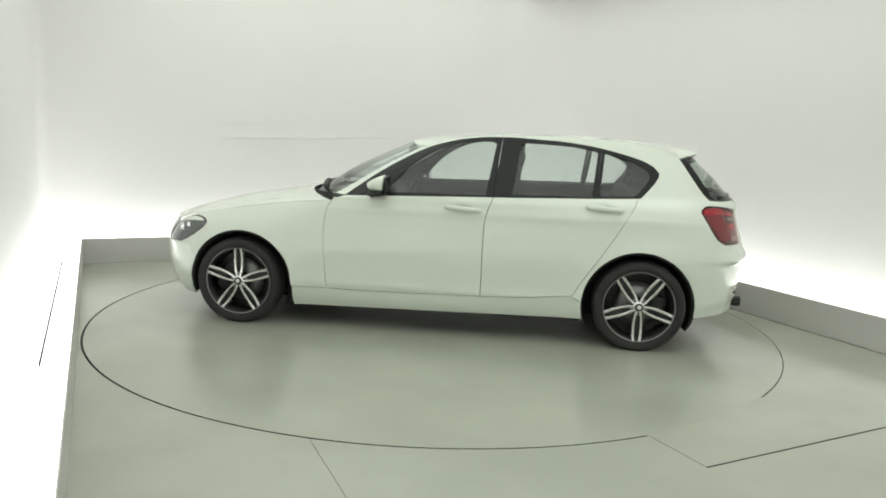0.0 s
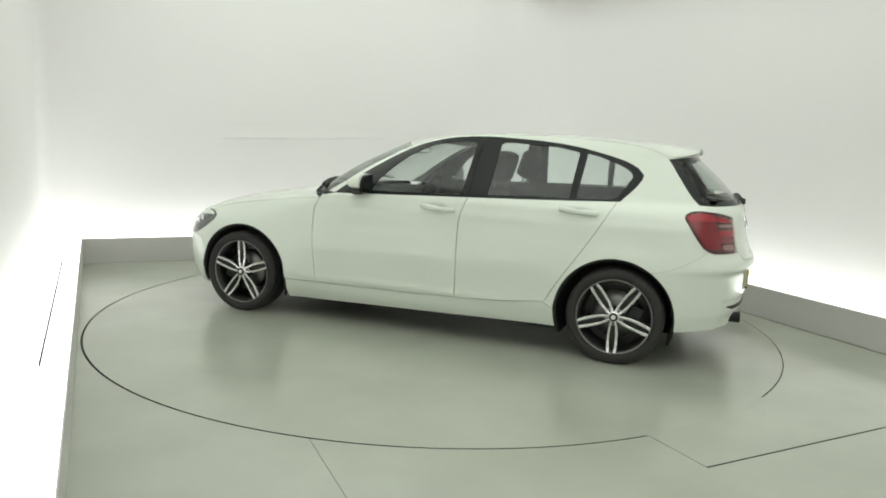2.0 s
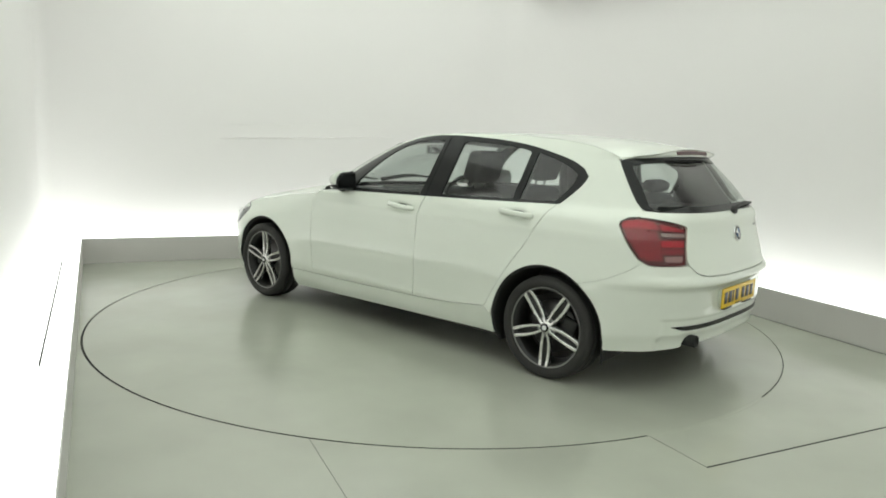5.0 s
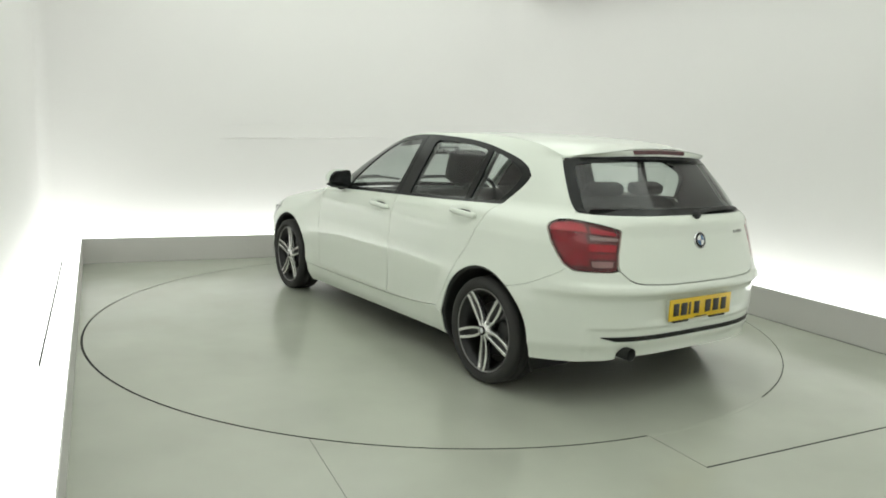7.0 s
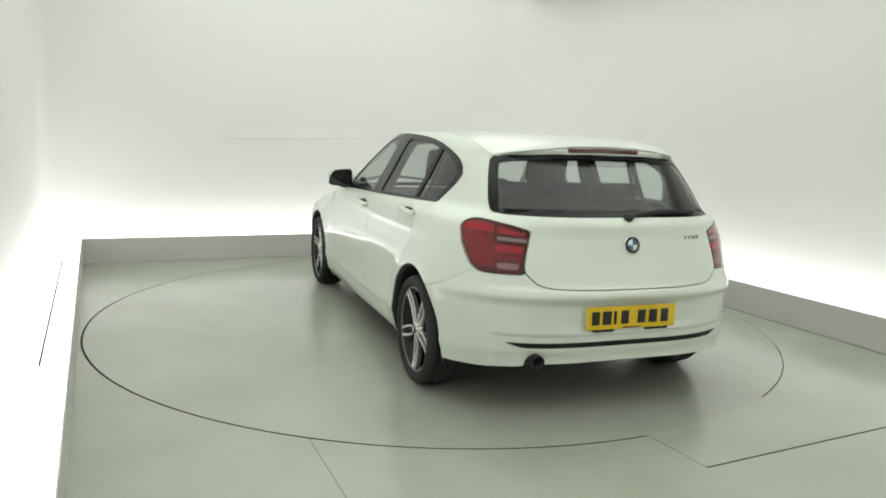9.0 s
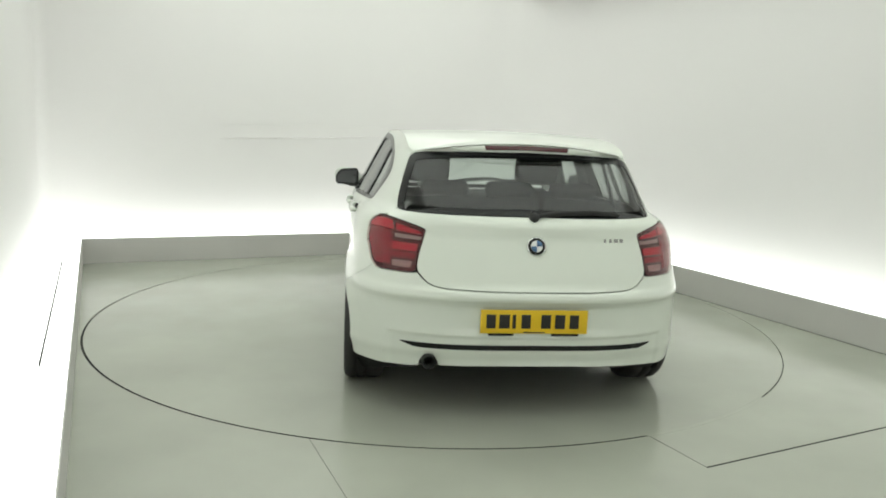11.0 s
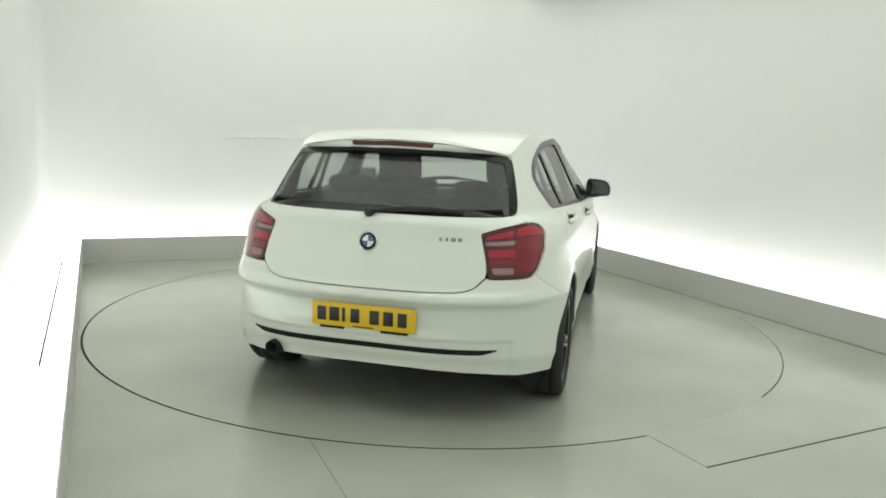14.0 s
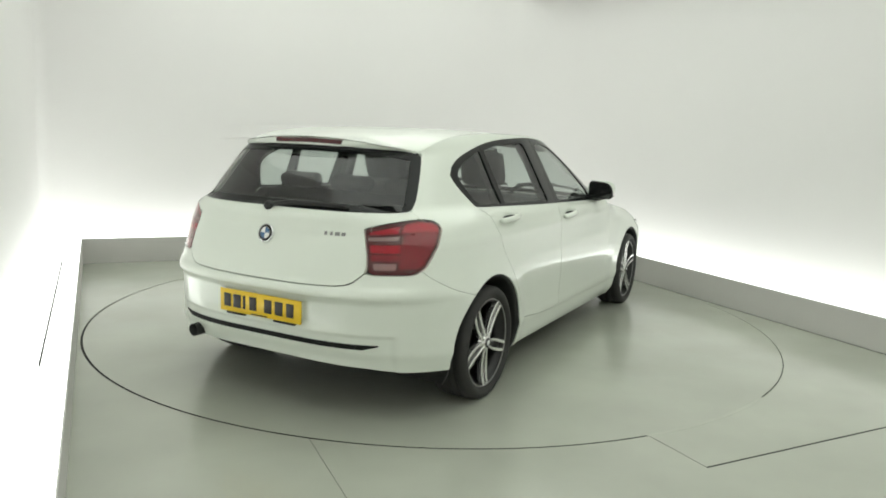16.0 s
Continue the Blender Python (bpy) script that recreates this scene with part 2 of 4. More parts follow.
def slab_ring(inner, outer_poly, z, n=160, depth=0.03):
    """A floor round a circular opening, with a rim that goes down."""
    bm = bmesh.new()
    ins, outs, low = [], [], []
    for i in range(n):
        a = 2 * math.pi * i / n
        d = Vector((math.cos(a), math.sin(a)))
        ins.append(bm.verts.new((d.x * inner + SLIP.x, d.y * inner + SLIP.y, z)))
        low.append(bm.verts.new((d.x * inner + SLIP.x, d.y * inner + SLIP.y, z - depth)))
        k = 1e9
        for lo, hi, c in ((outer_poly[0], outer_poly[1], d.x), (outer_poly[2], outer_poly[3], d.y)):
            if abs(c) > 1e-6:
                k = min(k, max(lo / c, hi / c))
        outs.append(bm.verts.new((d.x * k, d.y * k, z)))
    corners = [bm.verts.new((x, y, z)) for x in outer_poly[:2] for y in outer_poly[2:]]
    for i in range(n):
        j = (i + 1) % n
        p, q = outs[i].co, outs[j].co
        extra = [c for c in corners if abs(p.x - q.x) > 1e-5 and abs(p.y - q.y) > 1e-5 and min(p.x, q.x) - 1e-5 <= c.co.x <= max(p.x, q.x) + 1e-5 and min(p.y, q.y) - 1e-5 <= c.co.y <= max(p.y, q.y) + 1e-5]
        bm.faces.new([ins[i], outs[i], *extra[:1], outs[j], ins[j]])
        bm.faces.new((ins[j], low[j], low[i], ins[i]))
    bmesh.ops.recalc_face_normals(bm, faces=bm.faces)
    bmesh.ops.transform(bm, matrix=TURN, verts=bm.verts)
    return bm


def structure(name, bm, mat, label, smooth=False):
    return tagged(link(name, bm, mat, None, label, smooth), kind="structure")


def run(lo, hi, bevel=0.0):
    return box(lo, hi, TURN, bevel)


structure("floor", slab_ring(RING + 0.0045, (LEFT - LEDGE_W, RIGHT + LEDGE_W, NEAR, FAR + LEDGE_W), 0.0), FLOORM, "glossy pale grey painted studio floor with a round opening")
# slab close under the gap, coloured dark to give the shade inside it
structure("gap_backing", box((-2.6, -2.6, -0.05), (2.6, 2.6, -0.006), TURN), SEAMM, "dark slab just under the turntable gap, coloured for the shade in it")

# floor plate joints: thin dark fillets along the plate edges
def joint(a, b, w):
    a, b = Vector((*a, 0)), Vector((*b, 0))
    m = TURN @ Matrix.Translation(a) @ (b - a).to_track_quat("X", "Z").to_matrix().to_4x4()
    return box((0, -w / 2, -0.004), ((b - a).length, w / 2, 0.0012), m)


for a, b, w in (((0.0, -2.78), (RIGHT, -2.74), 0.008), ((-0.01, -2.44), (0.0, -2.78), 0.0009), ((-1.49, -1.93), (-1.50, -2.9), 0.0012)):
    structure("floor_joint", joint(a, b, w), SEAMM, "dark joint between painted floor plates")

# dark strip standing in for contact shadow and dirty caulk at the board's foot
structure("floor_joint", run((RIGHT - 0.003, NEAR, -0.004), (RIGHT - 0.0005, FAR - 0.002, 0.0015)), SEAMM, "dark strip for the contact shadow and dirty caulk along the foot of the board")

# turntable disc, which turns with the car
TABLE = thing("turntable", "round grey painted turntable disc flush with the floor", "turntable")
part("disc", lathe([(0.0, 0.0), (0.6, 0.0), (1.2, 0.0), (1.8, 0.0), (RING - 0.032, 0.0)], 160, "z"), FLOORM, TABLE)
part("edge_ring", lathe([(RING - 0.032, 0.0), (RING - 0.005, 0.0)], 160, "z"), FLOORM, TABLE)
# the rim's upright face is coloured dark to shade the gap
part("edge_shade", lathe([(RING - 0.005, 0.0), (RING - 0.0045, -0.0005), (RING - 0.005, -0.0055)], 160, "z"), SEAMM, TABLE, "dark band round the rim of the disc, coloured for the shade in the gap")

# a thin strip in floor paint is added where the gap line fades out
strip_bm = bmesh.new()
rows = []
for i in range(25):
    a = radians(COVER_SPAN[0] + (COVER_SPAN[1] - COVER_SPAN[0]) * i / 24)
    rows.append([strip_bm.verts.new((r * math.cos(a), r * math.sin(a), z)) for r, z in ((RING - 0.014, 0.0004), (RING - 0.012, 0.0014), (RING + 0.012, 0.0014), (RING + 0.014, 0.0004))])
for a, b in zip(rows, rows[1:]):
    for k in range(3):
        strip_bm.faces.new((a[k], a[k + 1], b[k + 1], b[k]))
structure("floor_trim", strip_bm, FLOORM, "thin added strip in floor paint over part of the turntable gap")

# kerb: an upstand board with a luminous ledge behind it
T = 0.03
structure("kerb_far", run((LEFT - T, FAR, 0), (RIGHT + T, FAR + T, KERB_H), 0.004), KERBM, "pale grey upstand board along the far wall")
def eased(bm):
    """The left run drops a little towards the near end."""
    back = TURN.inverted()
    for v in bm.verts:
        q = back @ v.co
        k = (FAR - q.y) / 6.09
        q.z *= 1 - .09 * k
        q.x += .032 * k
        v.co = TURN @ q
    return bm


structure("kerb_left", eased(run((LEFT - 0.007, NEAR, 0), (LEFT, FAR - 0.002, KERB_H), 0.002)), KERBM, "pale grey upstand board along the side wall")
structure("kerb_right", run((RIGHT, NEAR, 0), (RIGHT + T, FAR - 0.002, KERB_H), 0.004), KERBM, "pale grey upstand board along the side wall")


def ledge(lo, hi, along, ease=lambda bm: bm):
    """Luminous ledge panels, each a tray with a diffuser, with narrow gaps."""
    lo, hi = Vector(lo), Vector(hi)
    n = max(1, round((hi - lo)[along] / 2.2))
    for i in range(n):
        a, b = lo.copy(), hi.copy()
        a[along] = lo[along] + (hi - lo)[along] * i / n + 0.002
        b[along] = lo[along] + (hi - lo)[along] * (i + 1) / n - 0.002
        lamp = tagged(thing("ledge_light", "long white glowing panel on the wall ledge", "light panel"), group="ledge lights")
        part("tray", ease(box((a.x, a.y, KERB_H - 0.10), (b.x, b.y, KERB_H - 0.02), TURN)), KERBM, lamp)
        part("diffuser", ease(box((a.x, a.y, KERB_H - 0.018), (b.x, b.y, KERB_H - 0.004), TURN, 0.003)), LEDGEM, lamp, "glowing white diffuser")


ledge((LEFT - LEDGE_W + 0.01, FAR + T + 0.002, 0), (RIGHT + LEDGE_W - 0.01, FAR + LEDGE_W - 0.01, 0), 0)
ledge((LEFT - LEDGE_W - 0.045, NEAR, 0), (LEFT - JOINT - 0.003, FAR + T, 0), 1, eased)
# kerb cap, no lamp: made to glow so it reads as overexposed white
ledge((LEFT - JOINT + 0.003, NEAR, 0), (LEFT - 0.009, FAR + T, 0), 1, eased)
structure("ledge_joint", eased(run((LEFT - JOINT - 0.0045, -1.2, KERB_H - 0.03), (LEFT - JOINT + 0.0045, 1.6, KERB_H + 0.001))), SEAMM, "dark joint between the glowing kerb cap and the ledge light panels")
ledge((RIGHT + T + 0.002, NEAR, 0), (RIGHT + LEDGE_W - 0.01, FAR + T, 0), 1)


def wall_profile():
    """Plan of the left, far and right walls, with a tight and a wide rounded corner."""
    x0, x1, y1 = LEFT - LEDGE_W, RIGHT + LEDGE_W, FAR + LEDGE_W
    pts = [(x0, NEAR), (x0, NEAR + 3), (x0, y1 - 0.12)]
    pts += [(x0 + 0.12 - 0.12 * math.cos(a), y1 - 0.12 + 0.12 * math.sin(a)) for a in np.linspace(0.2, math.pi / 2, 7)]
    pts += [(-1.0, y1 + 0.01), (0.4, y1)]
    r = 0.9
    pts += [(x1 - r + r * math.sin(a), y1 - r + r * math.cos(a)) for a in np.linspace(0, math.pi / 2, 22)]
    pts += [(x1, 0.0), (x1, -3.0), (x1, NEAR)]
    return pts


def wall_sheet(pts, z0, z1, thick):
    """A wall along a plan line: an inner face, an outer face and a top edge."""
    bm = bmesh.new()
    n = len(pts)
    outer = []
    for i, (x, y) in enumerate(pts):
        a, b = Vector(pts[max(i - 1, 0)]), Vector(pts[min(i + 1, n - 1)])
        d = (b - a).normalized()
        outer.append((x - d.y * thick, y + d.x * thick))
    ins = [[bm.verts.new((x, y, z)) for z in (z0, z1)] for x, y in pts]
    outs = [[bm.verts.new((x, y, z)) for z in (z0, z1)] for x, y in outer]
    caps = [[bm.verts.new((*p, z1)) for p in (pts[i], outer[i])] for i in range(n)]
    for i in range(n - 1):
        bm.faces.new((ins[i][0], ins[i][1], ins[i + 1][1], ins[i + 1][0]))
        bm.faces.new((outs[i + 1][0], outs[i + 1][1], outs[i][1], outs[i][0]))
        bm.faces.new((caps[i][0], caps[i][1], caps[i + 1][1], caps[i + 1][0]))
    bmesh.ops.transform(bm, matrix=TURN, verts=bm.verts)
    return bm


PROFILE = wall_profile()
structure("wall_far", wall_sheet(PROFILE, 0.0, HIGH, 0.06), WALLM, "smooth matt white studio wall with rounded corners", True)
structure("wall_near", run((LEFT - LEDGE_W - 0.1, NEAR - 0.1, 0), (RIGHT + LEDGE_W + 0.1, NEAR, HIGH)), WALLM, "plain white closing wall")
structure("ceiling", run((LEFT - LEDGE_W - 0.1, NEAR - 0.1, HIGH), (RIGHT + LEDGE_W + 0.1, FAR + LEDGE_W + 0.1, HIGH + 0.08)), WALLM, "white studio ceiling")

# seam in the wall covering: a shallow fold with a soft lip
fold = bmesh.new()
prof = [(0.004, -0.012), (-0.010, -0.006), (-0.013, -0.002), (-0.0125, 0.004), (-0.009, 0.03), (-0.005, 0.065), (-0.0015, 0.10), (0.004, 0.13)]
grid = []
for i in range(41):
    k = i / 40
    amp = min(1, k * 9, (1 - k) * 4)
    amp = amp * amp * (3 - 2 * amp)
    x = -1.15 + 2.2 * k
    grid.append([fold.verts.new((x, FAR + LEDGE_W + d * (amp if d < 0 else 1) + 0.002 * (1 - amp), 1.231 + 0.0335 * (x + 1.13) + h)) for d, h in prof])
for a, b in zip(grid, grid[1:]):
    for i in range(len(prof) - 1):
        fold.faces.new((a[i], b[i], b[i + 1], a[i + 1]))
bmesh.ops.transform(fold, matrix=TURN, verts=fold.verts)
structure("trim", fold, WALLM, "shallow horizontal fold in the white wall covering", True)

# ceiling light panels
for x0, y0, x1, y1 in [(-2.36 + 2.38 * i, -6.1 + 2.265 * j, -2.36 + 2.38 * i + 2.355, -6.1 + 2.265 * j + 2.24) for i in range(2) for j in range(4)]:
    lamp = tagged(thing("ceiling_light", "wide white glowing ceiling light panel in a thin frame", "ceiling light"), group="ceiling lights")
    part("frame", run((x0 - 0.01, y0 - 0.01, HIGH - 0.03), (x1 + 0.01, y1 + 0.01, HIGH - 0.002), 0.003), KERBM, lamp)
    part("diffuser", run((x0, y0, HIGH - 0.045), (x1, y1, HIGH - 0.032), 0.003), LAMPM, lamp, "glowing white diffuser")

# ---- the car: its own axes are x forward, y left, z up from the floor under mid-wheelbase ----
CAR = thing("car", "white five-door hatchback with two-tone alloy wheels on a turntable", "car")
WB, HUB_Z, TYRE_R, HUB_Y = 1.345, 0.298, 0.298, 0.865


def table(*rows):
    """A smooth line through rows of (value, result) that does not overshoot."""
    xs, ys = [r[0] for r in rows], [r[1] for r in rows]
    n = len(xs)
    d = [(ys[i + 1] - ys[i]) / (xs[i + 1] - xs[i]) for i in range(n - 1)]
    m = [d[0]] + [0 if d[i - 1] * d[i] <= 0 else 2 * d[i - 1] * d[i] / (d[i - 1] + d[i]) for i in range(1, n - 1)] + [d[-1]]

    def at(v):
        if v <= xs[0]:
            return ys[0]
        if v >= xs[-1]:
            return ys[-1]
        i = next(k for k in range(n - 1) if v <= xs[k + 1])
        h = xs[i + 1] - xs[i]
        u = (v - xs[i]) / h
        return (2 * u ** 3 - 3 * u * u + 1) * ys[i] + (u ** 3 - 2 * u * u + u) * h * m[i] + (3 * u * u - 2 * u ** 3) * ys[i + 1] + (u ** 3 - u * u) * h * m[i + 1]
    return at


half = table((.12, .80), (.17, .835), (.22, .862), (.28, .873), (.325, .884), (.36, .8805), (.42, .880), (.55, .8855), (.66, .882), (.74, .875), (.80, .8745), (.838, .878), (.858, .874), (.885, .867), (.92, .861), (.95, .848), (1.0, .826), (1.1, .775), (1.24, .705), (1.32, .660), (1.40, .60))
tail = table((.12, -2.0), (.2, -2.055), (.26, -2.07), (.30, -2.072), (.35, -2.088), (.42, -2.09), (.50, -2.088), (.565, -2.09), (.585, -2.10), (.602, -2.122), (.615, -2.127), (.635, -2.122), (.66, -2.102), (.72, -2.085), (.853, -2.047), (.900, -2.037), (.918, -2.043), (.930, -2.046), (.95, -2.038), (.97, -2.026), (.985, -2.008), (1.0, -1.99), (1.12, -1.872), (1.245, -1.728), (1.262, -1.709), (1.270, -1.722), (1.278, -1.738), (1.288, -1.743), (1.31, -1.735), (1.4, -1.73))
tail_c = table((.9, -1.3), (1.0, -1.1))
tail_n = table((.93, 3.0), (1.0, 3.8), (1.24, 4.7))
taper = table((.6, 0.0), (.7, .01), (.85, .03), (.94, .05), (1.0, .118), (1.1, .126))
nose_lo = table((0.12, 1.81), (0.2, 1.97), (0.3, 2.03), (0.42, 2.06), (0.52, 2.06), (0.62, 2.03), (0.7, 1.97), (0.78, 1.91), (0.9, 1.88))
nose_hi = table((.9, 1.01), (1.1, .70), (1.24, .41), (1.32, .23), (1.4, .08))
nose_hc = table((.92, .1), (1.24, -.3), (1.4, -.5))


shoulder = table((.6, .90), (.75, .885), (1.0, .858), (1.35, .808), (1.6, .762), (1.85, .70), (2.0, .645), (2.08, .59))


F_ARCH = (1.352, 0.288, 0.362)
R_ARCH = (-1.335, 0.288, 0.364)


def ease(v):
    v = min(1.0, max(0.0, v))
    return v * v * (3 - 2 * v)


def flare(x, z):
    """The swelling of the body round the wheel arches."""
    best = 0.0
    for cx, cz, r in (F_ARCH, R_ARCH):
        d = math.hypot(x - cx, z - cz) - r
        if -0.05 < d < 0.13:
            best = max(best, 1 - ease(d / 0.13))
    return 0.011 * best


def dish(x, z):
    """Depth of the finger recess behind each door handle."""
    best = 0.0
    for cx, cz in ((-0.1735, 0.872), (-1.0865, 0.915)):
        r = math.hypot((x - cx) / 0.092, (z - cz) / 0.034)
        best = max(best, 1 - ease(r))
    return 0.020 * best


def rear_dent(y, z):
    """Depth of the plate recess and of the panel round the black strip in the bumper."""
    plate = ease((0.47 - abs(y)) / 0.19) * ease((0.580 - z) / 0.014) * ease((z - 0.428) / 0.04)
    strip = ease((0.695 - abs(y)) / 0.045) * ease((0.428 - z) / 0.014)
    return 0.012 * plate + 0.010 * strip


def side_y(x, z):
    """Half width of the body at x and z."""
    b = half(z) * (1 - taper(z) * max(0.0, -x - 0.5)) + flare(x, z)
    if x > 0.65 and z < 0.915:
        q = min(1.0, max(0.0, (z - shoulder(x) + 0.16) / 0.16))
        w = min(1.0, (x - 0.65) / 0.45)
        b -= 0.085 * q * q * w * w * (3 - 2 * w)
    c = tail_c(z)
    if x < c:
        k = min(1.0, (c - x) / (c - tail(z)))
        n = tail_n(z)
        return b * max(0.0, 1 - k ** n) ** (1 / n)
    if z < 0.915:
        c, e, n = 1.55, nose_lo(z), 3.0
    else:
        c, e, n = nose_hc(z), nose_hi(z), 3.0
    if x > c:
        k = min(1.0, (x - c) / (e - c))
        return b * max(0.0, 1 - k ** n) ** (1 / n)
    return b


def rear_x(y, z):
    c, e, n = tail_c(z), tail(z), tail_n(z)
    x = e
    for _ in range(6):
        b = half(z) * (1 - taper(z) * max(0.0, -x - 0.5))
        k = min(0.9999, abs(y) / b)
        x = c + (e - c) * (1 - k ** n) ** (1 / n)
    return x


def front_x(y, z):
    if z >= 0.915:
        c, e = nose_hc(z), nose_hi(z)
        k = min(0.9999, abs(y) / half(z))
        return c + (e - c) * (1 - k ** 3) ** (1 / 3)
    c, e = 1.55, nose_lo(z)
    q = min(1.0, max(0.0, (z - shoulder(1.88) + 0.16) / 0.16))
    k = min(0.9999, abs(y) / (half(z) - 0.085 * q * q))
    return c + (e - c) * (1 - k ** 3) ** (1 / 3) + 0.06 * max(0.0, 1 - (y / 0.7) ** 2)


def on_side(s, d=0.0):
    return lambda x, z: Vector((x, s * (side_y(x, z) + d - dish(x, z)), z))


def on_rear(d=0.0):
    return lambda y, z: Vector((rear_x(y, z) - d + rear_dent(y, z), y, z))


def on_front(d=0.0):
    return lambda y, z: Vector((front_x(y, z) + d, y, z))


IN = 0.02
SIDES = (1, -1)


def side_panel(name, poly, mat, parent, s, d=0.0, gap=0.0022, step=0.03, label="", flange=IN):
    bm = bmesh.new()
    p = inset(poly, gap) if gap else poly
    sheet(bm, p, on_side(s, d), step, Vector((0, -s * flange, 0)) if flange else None, -s)
    return part(name, bm, mat, parent, label)


def rear_panel(name, poly, mat, parent, d=0.0, gap=0.0022, step=0.03, label="", flange=IN):
    bm = bmesh.new()
    p = inset(poly, gap) if gap else poly
    sheet(bm, p, on_rear(d), step, Vector((flange, 0, 0)) if flange else None, -1)
    return part(name, bm, mat, parent, label)


def arc(cx, cz, r, a0, a1, n=22):
    return [(cx + r * math.cos(a), cz + r * math.sin(a)) for a in np.linspace(radians(a0), radians(a1), n)]


# side lines, in x and z
belt = table((-1.31, .988), (-1.0, .977), (-.365, .958), (.31, .936), (.64, .921))
roof_edge = table((-1.575, 1.262), (-1.53, 1.284), (-1.45, 1.310), (-1.34, 1.333), (-1.19, 1.350), (-.83, 1.366), (-.44, 1.362), (-.25, 1.350), (-.06, 1.322), (.15, 1.256), (.25, 1.215))
roof_mid = table((-1.78, 1.312), (-1.6, 1.332), (-1.4, 1.352), (-1.2, 1.369), (-.83, 1.382), (-.32, 1.372), (0, 1.350), (.25, 1.312), (.32, 1.295))
ROOF_X, ROOF_Z = -1.575, 1.262
ROOF_Y = side_y(ROOF_X, ROOF_Z)
DLO_TOP = curve_line([(.645, .921), (.409, 1.093), (.146, 1.242), (-.058, 1.310), (-.247, 1.340), (-.436, 1.348), (-.625, 1.342), (-.81, 1.331), (-1.0, 1.308), (-1.186, 1.268), (-1.322, 1.229), (-1.402, 1.188), (-1.436, 1.150), (-1.408, 1.088), (-1.318, .988)], 0.03)


def dlo_z(x):
    """Height of the upper window line at x, ahead of its rear tip."""
    a, b = next((p, q) for p, q in zip(DLO_TOP, DLO_TOP[1:]) if p[0] >= x >= q[0])
    return a[1] + (b[1] - a[1]) * (a[0] - x) / max(1e-9, a[0] - b[0])


sill_low = table((-1.0, .186), (1.0, .143))
sill_top = table((-.905, .343), (-.6, .312), (-.313, .298), (.736, .283), (1.0, .283))
DOOR_FRONT = curve_line([(.70, .905), (.748, .83), (.765, .70), (.765, .56), (.752, .40), (.736, .283)])
DOOR_MID = curve_line([(-.37, .958), (-.345, .90), (-.322, .82), (-.314, .70), (-.312, .298)])
DOOR_REAR = curve_line([(-1.305, .988), (-1.20, .80), (-1.068, .593), (-.99, .475), (-.954, .418), (-.925, .36), (-.905, .343)])
CORNER_Y = 0.70
LAMP_EDGE = [(1.705, .729), (1.660, .723), (1.630, .713), (1.611, .697), (1.608, .683), (1.624, .657), (1.684, .609), (1.752, .568), (1.80, .544)]


def corner_line(z0, z1, front=False):
    """The line on which side and end sheets of a wrapped panel meet."""
    f = front_x if front else rear_x
    zs = [z0] + [j * 0.015 for j in range(120) if min(z0, z1) + 1e-4 < j * 0.015 < max(z0, z1) - 1e-4] + [z1]
    zs = sorted(zs, reverse=z1 < z0)
    return [(f(CORNER_Y, z), z) for z in zs]


GLASS_EDGE = curve_line([(-1.567, 1.252), (-1.582, 1.235), (-1.658, 1.125), (-1.728, 1.03), (rear_x(.647, .984), .984)], 0.03)
BUMPER_LINE = curve_line([(-1.846, .727), (-1.815, .697), (-1.75, .657), (-1.67, .620), (-1.565, .590)], 0.02)
LIGHT_SIDE = [(-1.79, .9605), (-1.733, .954), (-1.705, .934), (-1.702, .914), (-1.738, .859), (-1.785, .788), (-1.821, .742)]


def line(f, x0, x1, step=0.03):
    n = max(1, int(abs(x1 - x0) / step))
    return [(x, f(x)) for x in np.linspace(x0, x1, n + 1)]


